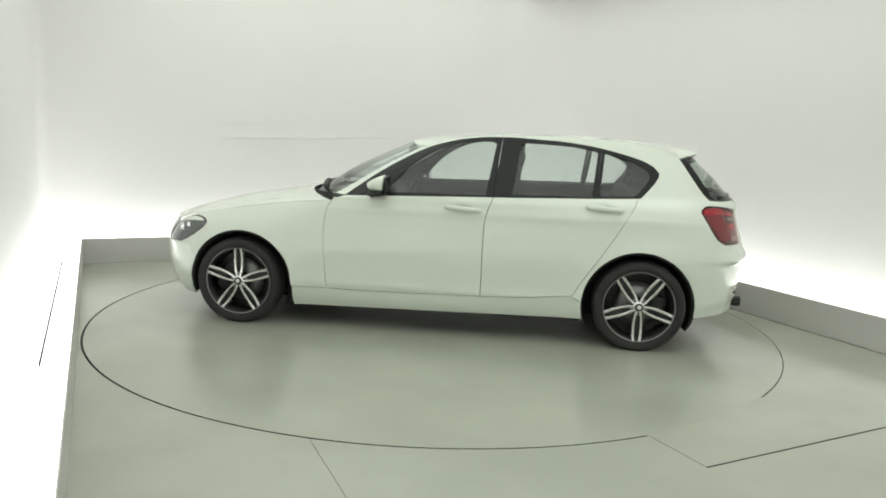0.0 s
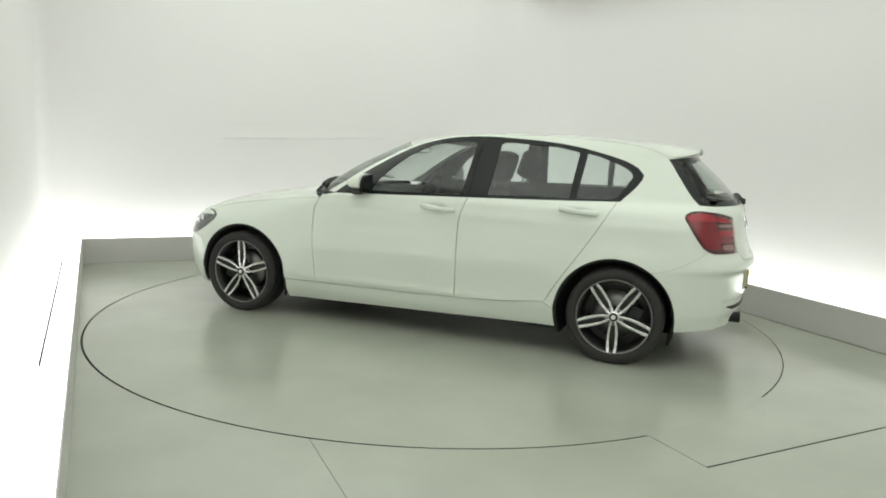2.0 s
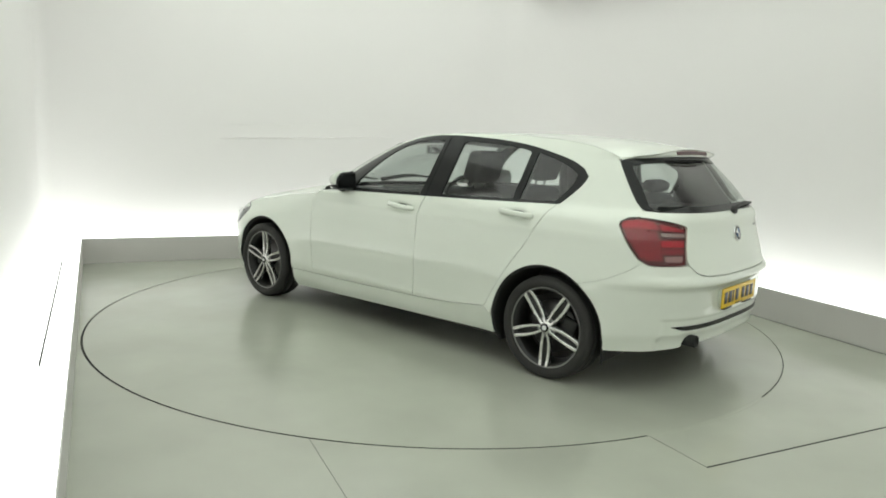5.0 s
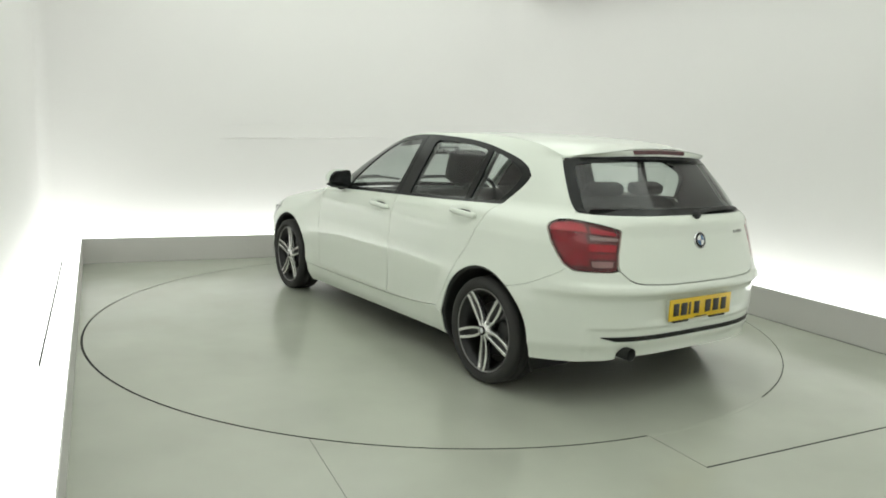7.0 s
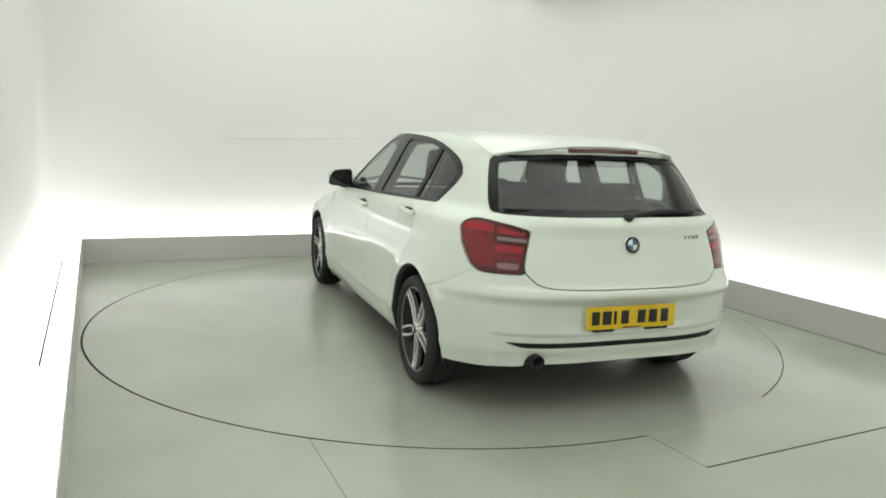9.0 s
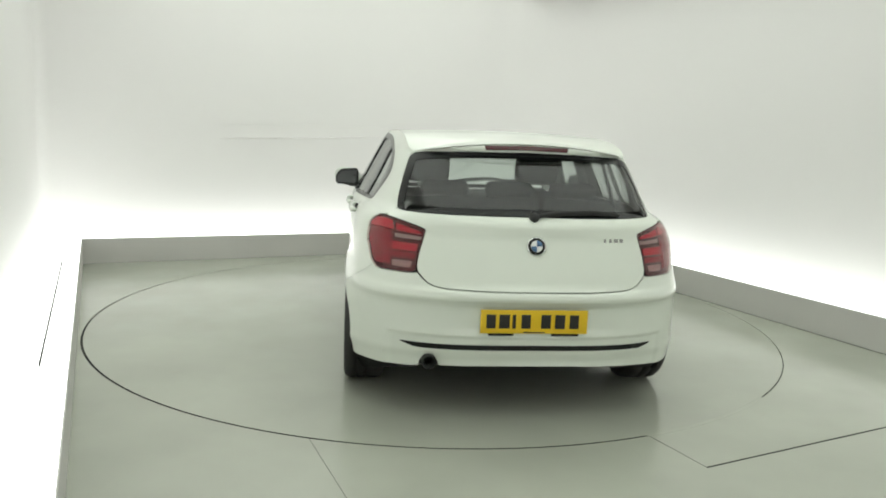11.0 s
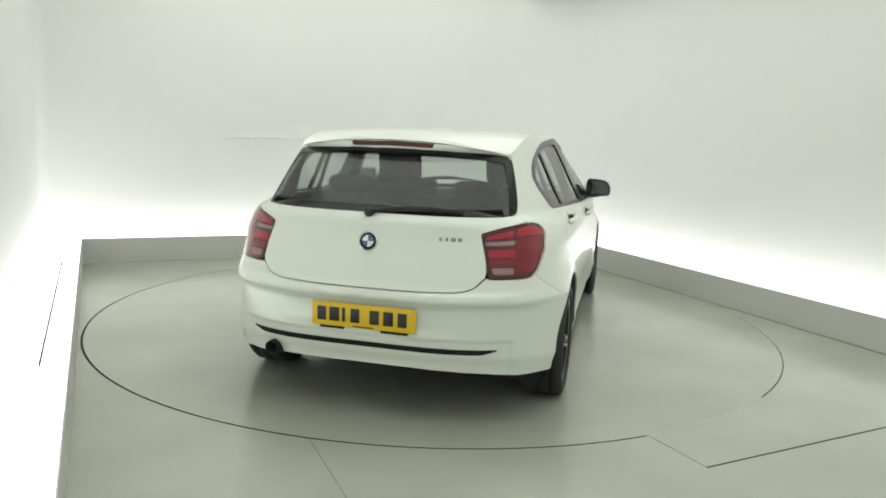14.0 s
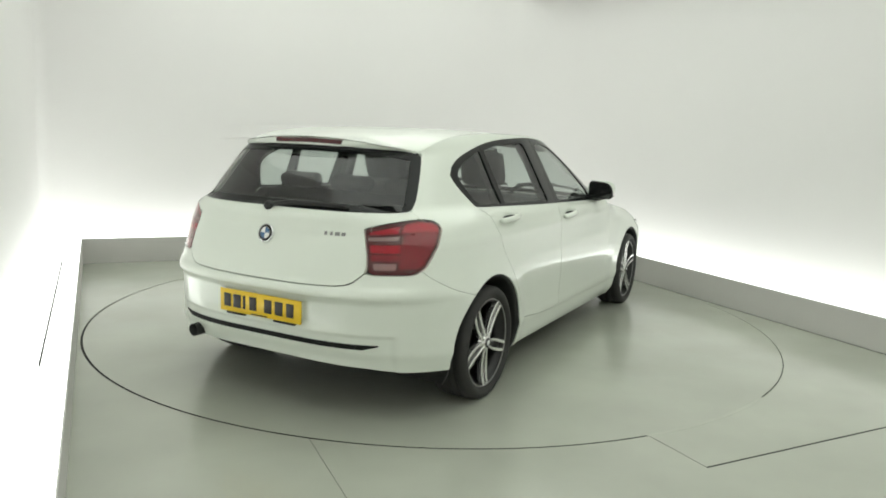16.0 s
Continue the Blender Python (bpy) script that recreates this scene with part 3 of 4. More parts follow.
for s in SIDES:
    # front wing
    wing = line(shoulder, .70, 1.72) + LAMP_EDGE + [(1.72, .525), (1.685, .45)] + arc(*F_ARCH, 26, 165) + [(.99, .283)] + line(sill_top, .985, .736) + DOOR_FRONT[::-1]
    side_panel("front_wing", wing, PAINT, CAR, s)
    # front door, with its frame, pane and handle
    door = DOOR_FRONT + line(sill_top, .736, -.312) + DOOR_MID[::-1] + line(belt, -.37, .64)
    d = side_panel("front_door", door, PAINT, CAR, s, step=.015, label="white painted front door")
    rdoor = DOOR_MID + line(sill_top, -.312, -.905) + DOOR_REAR[::-1] + line(belt, -1.305, -.37)
    rd = side_panel("rear_door", rdoor, PAINT, CAR, s, step=.015, label="white painted rear door")
    # black window surrounds with the panes in them
    top_f = [p for p in DLO_TOP if p[0] > -.378]
    pane_f = [(.335, .958)] + curve_line([(.315, 1.015), (.21, 1.125), (.09, 1.215), (-.04, 1.275), (-.19, 1.308), (-.335, 1.315)]) + [(-.362, 1.30), (-.315, .972)]
    surround = top_f + [(-.40, 1.346), (-.385, 1.20), (-.362, .9585)] + line(belt, -.37, .64)[1:]
    bm = bmesh.new()
    frame_ring(bm, surround, pane_f, on_side(s, .001), Vector((0, -s * .016, 0)), -s)
    part("window_surround", bm, TRIM, d, "gloss black window surround")
    g = side_panel("window_pane", inset(pane_f, -.006), GLASS, d, s, d=-.006, gap=0, flange=0)
    g.visible_shadow = False
    top_r = [p for p in DLO_TOP if -1.06 < p[0] <= -.41]
    pane_r = [(-.49, .980)] + [(-.515, 1.20), (-.525, 1.30), (-.55, 1.314)] + curve_line([(-.72, 1.309), (-.88, 1.298), (-1.018, 1.275)]) + [(-1.034, 1.263), (-1.016, 1.10), (-1.006, .992)]
    surround = [(-.405, 1.347)] + top_r + [(-1.062, 1.297), (-1.045, 1.20), (-1.03, .979)] + line(belt, -1.03, -.366)
    surround += [(-.389, 1.20)]
    bm = bmesh.new()
    frame_ring(bm, surround, pane_r, on_side(s, .001), Vector((0, -s * .016, 0)), -s)
    part("window_surround", bm, TRIM, rd, "gloss black window surround")
    g = side_panel("window_pane", inset(pane_r, -.006), GLASS, rd, s, d=-.006, gap=0, flange=0)
    g.visible_shadow = False
    # handles: a bowed bar over a shallow cup, whose shade is a dark patch
    for owner, x0, x1, z0, z1 in ((d, -.055, -.292, .884, .868), (rd, -.968, -1.205, .927, .912)):
        bar = [(x0 + (x1 - x0) * k, z0 + (z1 - z0) * k, .006 + .026 * (1 - (2 * k - 1) ** 4)) for k in np.linspace(0, 1, 15)]
        bm = tube([(x, s * (side_y(x, z) + off * .85), z) for x, z, off in bar], [.009] + [.0145] * 13 + [.009], 10, flat=1.15)
        h = part("door_handle", bm, PAINT, owner, "white painted pull handle")
        n = 40
        shade_patch = [((x0 + x1) / 2 + .098 * math.copysign(abs(math.cos(a)) ** .8, math.cos(a)), (z0 + z1) / 2 - .004 + .0168 * math.sin(a) + .066 * math.cos(a) * .106) for a in np.linspace(0, 2 * math.pi, n, endpoint=False)]
        bm = bmesh.new()
        sheet(bm, shade_patch, on_side(s, .0022), .015, Vector((0, -s * .004, 0)), -s)
        part("handle_shade", bm, PLASTIC, h, "thin black patch behind the handle, painted for the shade in its recess")
    # rear wing with the rear pillar, up to the roof
    arc_pts = arc(*R_ARCH, 172, 4, 34)
    quarter = DOOR_REAR[::-1][1:] + DLO_TOP[::-1][:1]
    up = [p for p in DLO_TOP if p[0] < -1.06][::-1] + [(-1.06, dlo_z(-1.06))]
    roofl = line(roof_edge, -1.06, ROOF_X)
    quarter = DOOR_REAR[::-1] + up + roofl + GLASS_EDGE + [(rear_x(.69, .9600), .9600)] + LIGHT_SIDE + BUMPER_LINE
    quarter += arc(*R_ARCH, 125, 2.6, 30) + [(-.94, .323)]
    side_panel("rear_wing", quarter, PAINT, CAR, s, gap=.0011, step=.02)
    # roof rail above the doors, and the windscreen pillar
    rail = line(roof_edge, -1.0624, .10) + [(.10, dlo_z(.10))] + [p for p in DLO_TOP if -1.06 < p[0] < .10] + [(-1.0624, dlo_z(-1.0624))]
    side_panel("roof_rail", rail, PAINT, CAR, s, gap=.001)
    pil = [p for p in DLO_TOP if p[0] >= .10] + [(.10, dlo_z(.10)), (.10, roof_edge(.10))] + curve_line([(.15, 1.262), (.255, 1.210), (.44, 1.105), (.60, 1.0), (.725, .925)])
    side_panel("windscreen_pillar", pil, PAINT, CAR, s, gap=.001)
    trim = up + roofl + GLASS_EDGE + [(-1.72, .93), (-1.32, .93)]
    bm = bmesh.new()
    sheet(bm, trim, lambda x, z: Vector((x, s * (side_y(x, z) - .035), z)), .06, None, s)
    part("pillar_trim", bm, CABIN, CAR, "dark cloth trim inside the rear pillar")
    # fixed rear quarter pane
    pane_q = [(-1.050, .992), (-1.064, 1.10), (-1.079, 1.268)] + curve_line([(-1.15, 1.253), (-1.245, 1.222), (-1.325, 1.188), (-1.372, 1.146), (-1.352, 1.088), (-1.288, 1.000)])
    surround = [p for p in DLO_TOP if p[0] <= -1.064] + line(belt, -1.30, -1.032)[1:] + [(-1.047, 1.20), (-1.064, 1.294)]
    bm = bmesh.new()
    frame_ring(bm, surround, pane_q, on_side(s, .001), Vector((0, -s * .016, 0)), -s)
    q = part("quarter_window", bm, TRIM, CAR, "small gloss black framed rear quarter window")
    g = side_panel("window_pane", inset(pane_q, -.006), GLASS, q, s, d=-.006, gap=0, flange=0)
    g.visible_shadow = False
    # sill
    sill = [(.985, .140)] + line(sill_low, .975, -.985) + [(-.975, .25), (-.9715, .304), (-.94, .321)] + line(sill_top, -.905, .985)
    side_panel("sill", sill, PAINT, CAR, s, flange=.05)
    # black wheel arch lips
    for cx, cz, r in (F_ARCH, R_ARCH):
        a0, a1 = (-15, 205) if cx > 0 else (-24, 205)
        bm = bmesh.new()
        rows = []
        for a in np.linspace(radians(a0), radians(a1), 40):
            row = []
            for k, (dr, dy) in enumerate(((.004, -.006), (-.012, -.010), (-.016, -.03), (-.016, -.26), (-.02, -.30))):
                x, z = cx + (r + dr) * math.cos(a), max(.13, cz + (r + dr) * math.sin(a))
                row.append(bm.verts.new((x, s * (min(side_y(x, z), .90) + dy), z)))
            rows.append(row)
        for p, q2 in zip(rows, rows[1:]):
            for k in range(4):
                bm.faces.new((p[k], p[k + 1], q2[k + 1], q2[k]))
        hub = bm.verts.new((cx, s * .575, .12))
        for p, q2 in zip(rows, rows[1:]):
            bm.faces.new((p[4], hub, q2[4]))
        part("wheel_arch_liner", bm, PLASTIC, CAR, "black plastic wheel arch liner")

# ---- rear of the car ----
def mirror_poly(pts):
    """Closes a right half outline given from the middle outwards, in y and z, with its mirror image."""
    return pts + [(-y, z) for y, z in pts[::-1] if abs(y) > 1e-6]


def edge_y(pts):
    return [(side_y(x, z), z) for x, z in pts]


GATE_LOW = [(0, .648), (.25, .649), (.42, .654), (.468, .661), (.503, .676), (.527, .700), (.544, .718), (.549, .745)]
gate = GATE_LOW + [(.540, .80), (.511, .902), (.514, .913), (.536, .922), (.60, .9405), (.69, .9585), (.643, .988), (.59, .983), (.30, .983), (0, .983)]
GATE = rear_panel("tailgate", mirror_poly(gate), PAINT, CAR, gap=.001, label="white painted tailgate")
glass_edge = edge_y(GLASS_EDGE)
g_out = glass_edge[::-1]
outer = [(0, .985), (.30, .985), (.585, .985), (.630, .990), (.639, 1.0)] + [p for p in g_out if 1.0 < p[1] < 1.225] + [(.568, 1.238), (.548, 1.2505), (.49, 1.262), (.25, 1.2715), (0, 1.2745)]
outer = mirror_poly(outer)
bm = bmesh.new()
frame_ring(bm, outer, inset(outer, .03), on_rear(-.002), Vector((.012, 0, 0)), -1)
part("rear_window_border", bm, TRIM, GATE, "gloss black border of the rear window")
g = rear_panel("rear_window", inset(outer, .028), SCREEN, GATE, d=-.008, gap=0, flange=0)
g.visible_shadow = False
# roof spoiler edge with the third brake lamp
sp = mirror_poly([(0, 1.2765), (.25, 1.2735), (.50, 1.2635), (.540, 1.2565), (side_y(-1.568, 1.2535), 1.2535)] + [(ROOF_Y * k, ROOF_Z + .05 * (1 - k ** 2.1)) for k in (1, .95, .9, .8, .65, .5, .3, .15, 0)])
SPOILER = rear_panel("roof_spoiler", sp, PAINT, CAR, gap=0, label="white roof spoiler lip", flange=.03)
rear_panel("brake_lamp", round_off(mirror_poly([(0, 1.2875), (.205, 1.2830), (.212, 1.3045), (0, 1.3105)]), .004), REDD, SPOILER, d=.004, gap=0, label="dark red third brake lamp", flange=.012)

# tail lamps wrap the corner: a rear and a side sheet in each mesh
LAMP_REAR = [(.514, .900), (.543, .80), (.553, .742), (.562, .722), (.582, .7125), (CORNER_Y, .7125), (CORNER_Y, .9565), (.60, .9365), (.54, .919), (.522, .9115)]
LAMP_SIDE = [(-1.79, .9565), (-1.735, .950), (-1.709, .932), (-1.706, .915), (-1.742, .86), (-1.789, .79), (-1.825, .745), (-1.850, .7275), (-1.870, .717), (-1.892, .7125)]


def lens(name, parent, s, mat, d, rear, side=None, z0=0.0, z1=0.0, label="", depth=.01):
    """A lens sheet on the rear face; side goes on round the corner between the heights z0 and z1."""
    bm = bmesh.new()
    sheet(bm, [(s * y, z) for y, z in rear], on_rear(d), .015, None, -1)
    if side:
        sheet(bm, corner_line(z0, z1) + side, on_side(s, d), .015, None, -s)
        for v in bm.verts:
            if abs(abs(v.co.y) - CORNER_Y) < 0.012 and abs(v.co.x - rear_x(CORNER_Y, v.co.z)) < 0.012:
                v.co = Vector((rear_x(CORNER_Y, v.co.z) - d * .7, s * (CORNER_Y + d * .7), v.co.z))
        bmesh.ops.remove_doubles(bm, verts=bm.verts, dist=0.0012)
    if depth:
        turn_in(bm, lambda c: Vector((depth, -math.copysign(depth * .4, c.y), 0)))
    return part(name, bm, mat, parent, label)


for s in SIDES:
    L = lens("tail_lamp", CAR, s, REDD, -.006, LAMP_REAR, LAMP_SIDE, .7125, .9565, "red wraparound tail lamp with light bands", .02)
    lens("outer_lens", L, s, RED, -.0025, [(.672, .738), (CORNER_Y, .738), (CORNER_Y, .898), (.664, .890)], [(-1.733, .898), (-1.755, .862), (-1.797, .80), (-1.834, .752), (-1.860, .738)], .738, .898, "deep red outer lens")
    lens("upper_lens", L, s, REDL, -.001, [(.655, .897), (CORNER_Y, .902), (CORNER_Y, .945), (.66, .9365)], [(-1.79, .945), (-1.745, .940), (-1.724, .930), (-1.721, .916), (-1.728, .902)], .902, .945, "bright red upper lens")
    lens("inner_lens", L, s, REDL, -.003, round_off([(s_y, z) for s_y, z in ((.532, .886), (.643, .895), (.645, .928), (.60, .916), (.537, .899))], .006), label="red inner lens")
    lens("indicator_band", L, s, SMOKE, -.0015, round_off([(.533, .860), (.650, .864), (.652, .882), (.60, .879), (.530, .875)], .004), label="smoked grey indicator band")
    lens("middle_lens", L, s, REDL, -.0015, round_off([(.553, .808), (.667, .808), (.663, .845), (.546, .842)], .005), label="bright red middle lens")
    lens("lower_lens", L, s, RED, -.0035, round_off([(.560, .773), (.667, .773), (.667, .800), (.556, .800)], .005), label="deep red lower lens")
    lens("reversing_lens", L, s, CLEARL, -.0015, round_off([(.580, .733), (.662, .733), (.662, .762), (.570, .762)], .008), label="pale reversing lens")
    g = lens("lamp_cover", L, s, LAMPGLASS, .003, LAMP_REAR, LAMP_SIDE, .7125, .9565, "clear glossy outer cover", 0)
    g.visible_shadow = False

# bumper: middle and both wrapped ends in one mesh
bm = bmesh.new()
up = [(0, .6435), (.25, .6445), (.42, .6495), (.470, .6565), (.506, .6725), (.531, .6965), (.549, .7145), (.564, .7095), (.60, .7085), (CORNER_Y, .7085)]
low_l = [(CORNER_Y, .250), (.56, .259), (.528, .265), (.524, .290), (.511, .316), (.482, .327), (.453, .316), (.440, .292), (.434, .274), (.2, .278), (0, .279)]
low_r = [(-.2, .278), (-.4, .272), (-.55, .266), (-CORNER_Y, .250)]
sheet(bm, up + low_l + low_r + [(-y, z) for y, z in up[::-1]][:-1], on_rear(0), .0075, None, -1)
for s in SIDES:
    side = corner_line(.250, .7085) + [(-1.892, .7085), (-1.870, .7125), (-1.852, .7230)] + [(x, z - .0008) for x, z in BUMPER_LINE] + arc(*R_ARCH, 125.6, 186, 24) + [(-1.70, .237)]
    sheet(bm, side, on_side(s, 0), .015, None, -s)
bmesh.ops.remove_doubles(bm, verts=bm.verts, dist=0.0004)
turn_in(bm, lambda c: Vector((.025, 0, 0)) if abs(c.y) < CORNER_Y else Vector((.006, -math.copysign(.025, c.y), 0)))
BUMPER = part("rear_bumper", bm, PAINT, CAR, "white painted rear bumper")
strip = curve_line([(.617, .383), (.45, .383), (.2, .385), (0, .386), (-.2, .385), (-.45, .383), (-.61, .383)], .02)
bm = bmesh.new()
sheet(bm, strip + [(y, z - .024 * min(1, (.63 - abs(y)) * 12)) for y, z in strip[::-1]], on_rear(.004), .03, Vector((.02, 0, 0)), -1)
part("bumper_strip", bm, TRIM, BUMPER, "black trim strip across the bumper")

# number plate with plain bars
PX = rear_x(0, .5) - .003
PLATE = part("number_plate", box((PX - .008, -.255, .449), (PX, .255, .562), None, .003), YELLOW, CAR, "yellow rear number plate with dark bars")
HOLDER = part("plate_holder", box((PX - .001, -.245, .452), (PX + .024, .245, .556), None, .003), PAINT, BUMPER, "white painted plate pad on the bumper")
for y0, y1 in ((.095, .215), (-.215, -.085)):
    part("plate_lug", box((PX - .007, y0, .437), (PX + .012, y1, .4515), None, .003), TRIM, HOLDER, "black rubber lug under the plate")
ys = [.205, .142, .096, .040, -.055, -.122, -.190]
ws = [.044, .050, .016, .044, .046, .048, .044]
for y, w in zip(ys, ws):
    part("plate_bar", box((PX - .0105, y - w / 2, .474), (PX - .0075, y + w / 2, .540), None, .001), INK, PLATE)
part("plate_footer", box((PX - .0105, -.05, .4535), (PX - .0075, .05, .459)), INK, PLATE)

# round badge, and bars for the model name
def disc(r, d, n=32):
    return lathe([(0.0001, d + .002), (r * .8, d + .002), (r, d), (r, 0)], n, "x")


bx = rear_x(0, .853)
tilt = Matrix.Rotation(radians(14), 4, "Y")
AT = Matrix.Translation((bx - .001, 0, .853)) @ tilt @ Matrix.Rotation(math.pi, 4, "Z")
BADGE = part("badge", disc(.046, .007), CHROME, GATE, "round badge with a dark ring", at=AT)
part("badge_ring", disc(.0405, .0082), TRIM, BADGE)
part("badge_face", disc(.029, .0098), BADGEW, BADGE)
for q in (0, 1):
    bm = bmesh.new()
    c = bm.verts.new((.0128, 0, 0))
    vs = [bm.verts.new((.0128, .027 * math.cos(a), .027 * math.sin(a))) for a in np.linspace(q * math.pi, q * math.pi + math.pi / 2, 9)]
    low = [bm.verts.new(v.co - Vector((.003, 0, 0))) for v in [c] + vs]
    ring = [c] + vs
    bm.faces.new(ring)
    for i in range(len(ring)):
        j = (i + 1) % len(ring)
        bm.faces.new((ring[j], ring[i], low[i], low[j]))
    part("badge_quarter", bm, BLUE, BADGE)
for i, w in enumerate((.012, .012, .022, .018)):
    y = -.335 - .029 * i
    bm = bmesh.new()
    sheet(bm, [(y - w / 2, .875), (y + w / 2, .875), (y + w / 2, .891), (y - w / 2, .891)], on_rear(.003), .03, Vector((.003, 0, 0)), -1)
    part("model_badge_bar", bm, BADGEG, GATE, "grey metal model badge bar")
# badge lip and wiper
WIPER = part("rear_wiper", lathe([(.0001, .03), (.016, .028), (.022, .02), (.024, 0)], 20, "x"), PLASTIC, GATE, "black rear wiper resting on the window", at=Matrix.Translation((rear_x(0, .985) - .004, .01, .985)) @ Matrix.Rotation(math.pi, 4, "Z"))
pts = [(rear_x(y, z) - .022, y, z) for y, z in ((.01, .986), (-.06, 1.002), (-.16, 1.012), (-.28, 1.014), (-.40, 1.008))]
inv = WIPER.matrix_basis.inverted()
part("wiper_arm", tube([inv @ Vector(p) for p in pts], [.011, .011, .010, .008, .006], 8), PLASTIC, WIPER)
pts = [(rear_x(y, z) - .012, y, z) for y, z in ((-.04, .992), (-.16, 1.003), (-.28, 1.006), (-.42, 1.001))]
part("wiper_blade", tube([inv @ Vector(p) for p in pts], .007, 8), RUBBER, WIPER)

# exhaust
bm = lathe([(.027, -.10), (.029, .0), (.033, .0), (.033, -.16), (.02, -.16)], 28, "x")
EX = part("exhaust_pipe", bm, SEAMM, CAR, "dark steel exhaust tailpipe", at=Matrix.Translation((-2.065, .482, .298)) @ Matrix.Rotation(math.pi, 4, "Z"))
part("exhaust_bore", lathe([(.0001, -.09), (.028, -.09)], 24, "x"), SEAMM, EX)

# ---- roof, bonnet, windscreen and nose ----
def lofted(fn, nk, ns):
    bm = bmesh.new()
    grid = [[bm.verts.new(fn(k, t)) for t in np.linspace(0, 1, ns)] for k in np.linspace(-1, 1, nk)]
    for a, b in zip(grid, grid[1:]):
        for i in range(ns - 1):
            bm.faces.new((a[i], b[i], b[i + 1], a[i + 1]))
    return bm


def roof_at(k, t, drop=0.0):
    x0, x1 = .30 - .19 * abs(k) ** 2.2, rear_x(ROOF_Y * k, ROOF_Z + .05 * (1 - abs(k) ** 2.1))
    x = x0 + (x1 - x0) * t
    ze = roof_edge(x)
    y = side_y(max(x, ROOF_X), ze) if x < 0 else side_y(min(x, .12), ze)
    return Vector((x, k * y, ze + (max(roof_mid(x), ze) - ze) * (1 - abs(k) ** 2.1) - drop))


bm = lofted(roof_at, 41, 60)
bmesh.ops.recalc_face_normals(bm, faces=bm.faces)
part("roof", bm, PAINT, CAR, "white painted roof")
bm = lofted(lambda k, t: roof_at(k * .96, .03 + t * .92, .03), 21, 30)
part("headlining", bm, CABINL, CAR, "pale grey fabric headlining")

bonnet_mid = table((1.0, .935), (1.06, .928), (1.3, .886), (1.636, .826), (1.9, .752), (2.05, .70), (2.13, .648), (2.165, .60))


def bonnet_at(k, t, y_from=0.0):
    x0, x1 = 1.02 - .30 * abs(k) ** 3, 2.10 - .19 * abs(k) ** 2.4
    x = x0 + (x1 - x0) * t
    zs = shoulder(x) if x < 2.0 else min(shoulder(x), .66)
    y = max(side_y(x, zs), .62)
    zm = max(bonnet_mid(x), zs)
    return Vector((x, k * y, zs + (zm - zs) * (1 - abs(k) ** 3.0)))


bm = lofted(lambda k, t: bonnet_at(k * .868, t), 31, 40)
bmesh.ops.recalc_face_normals(bm, faces=bm.faces)
part("bonnet", bm, PAINT, CAR, "white painted bonnet")
for s in SIDES:
    bm = lofted(lambda k, t: bonnet_at(s * (.936 + .064 * k), t), 7, 40)
    bmesh.ops.recalc_face_normals(bm, faces=bm.faces)
    part("wing_top", bm, PAINT, CAR)
bm = bmesh.new()
out = [(-.76, .925), (-.4, .915), (0, .915), (.4, .915), (.76, .925), (.735, 1.0), (.68, 1.13), (.625, 1.25), (.58, 1.275), (.3, 1.288), (0, 1.292), (-.3, 1.288), (-.58, 1.275), (-.625, 1.25), (-.68, 1.13), (-.735, 1.0)]
sheet(bm, out, on_front(0), .04, None, 1)
g = part("windscreen", bm, SCREEN, CAR, "clear laminated windscreen")
g.visible_shadow = False
bm = bmesh.new()
sheet(bm, [(-.77, .89), (.77, .89), (.75, .92), (-.75, .92)], lambda y, z: Vector((1.04 - .33 * (abs(y) / .8) ** 2.5, y, z + .008)), .04, None, 1)
part("scuttle", bm, PLASTIC, CAR, "black plastic scuttle under the windscreen")

# windscreen wipers at rest
for y0, y1 in ((.64, .06), (-.02, -.58)):
    line_up = [(front_x(y, z) + .016, y, z) for y, z in [(y0 + (y1 - y0) * k, .947 + .03 * math.sin(k * math.pi) + .012 * k) for k in np.linspace(0, 1, 12)]]
    w = part("windscreen_wiper", tube(line_up, .009, 8), RUBBER, CAR, "black wiper blade at rest on the windscreen")
    part("wiper_arm", tube([Vector(p) + Vector((.014, 0, .008)) for p in line_up[:8]], [.016, .014, .012, .011, .010, .009, .009, .008], 8), PLASTIC, w)

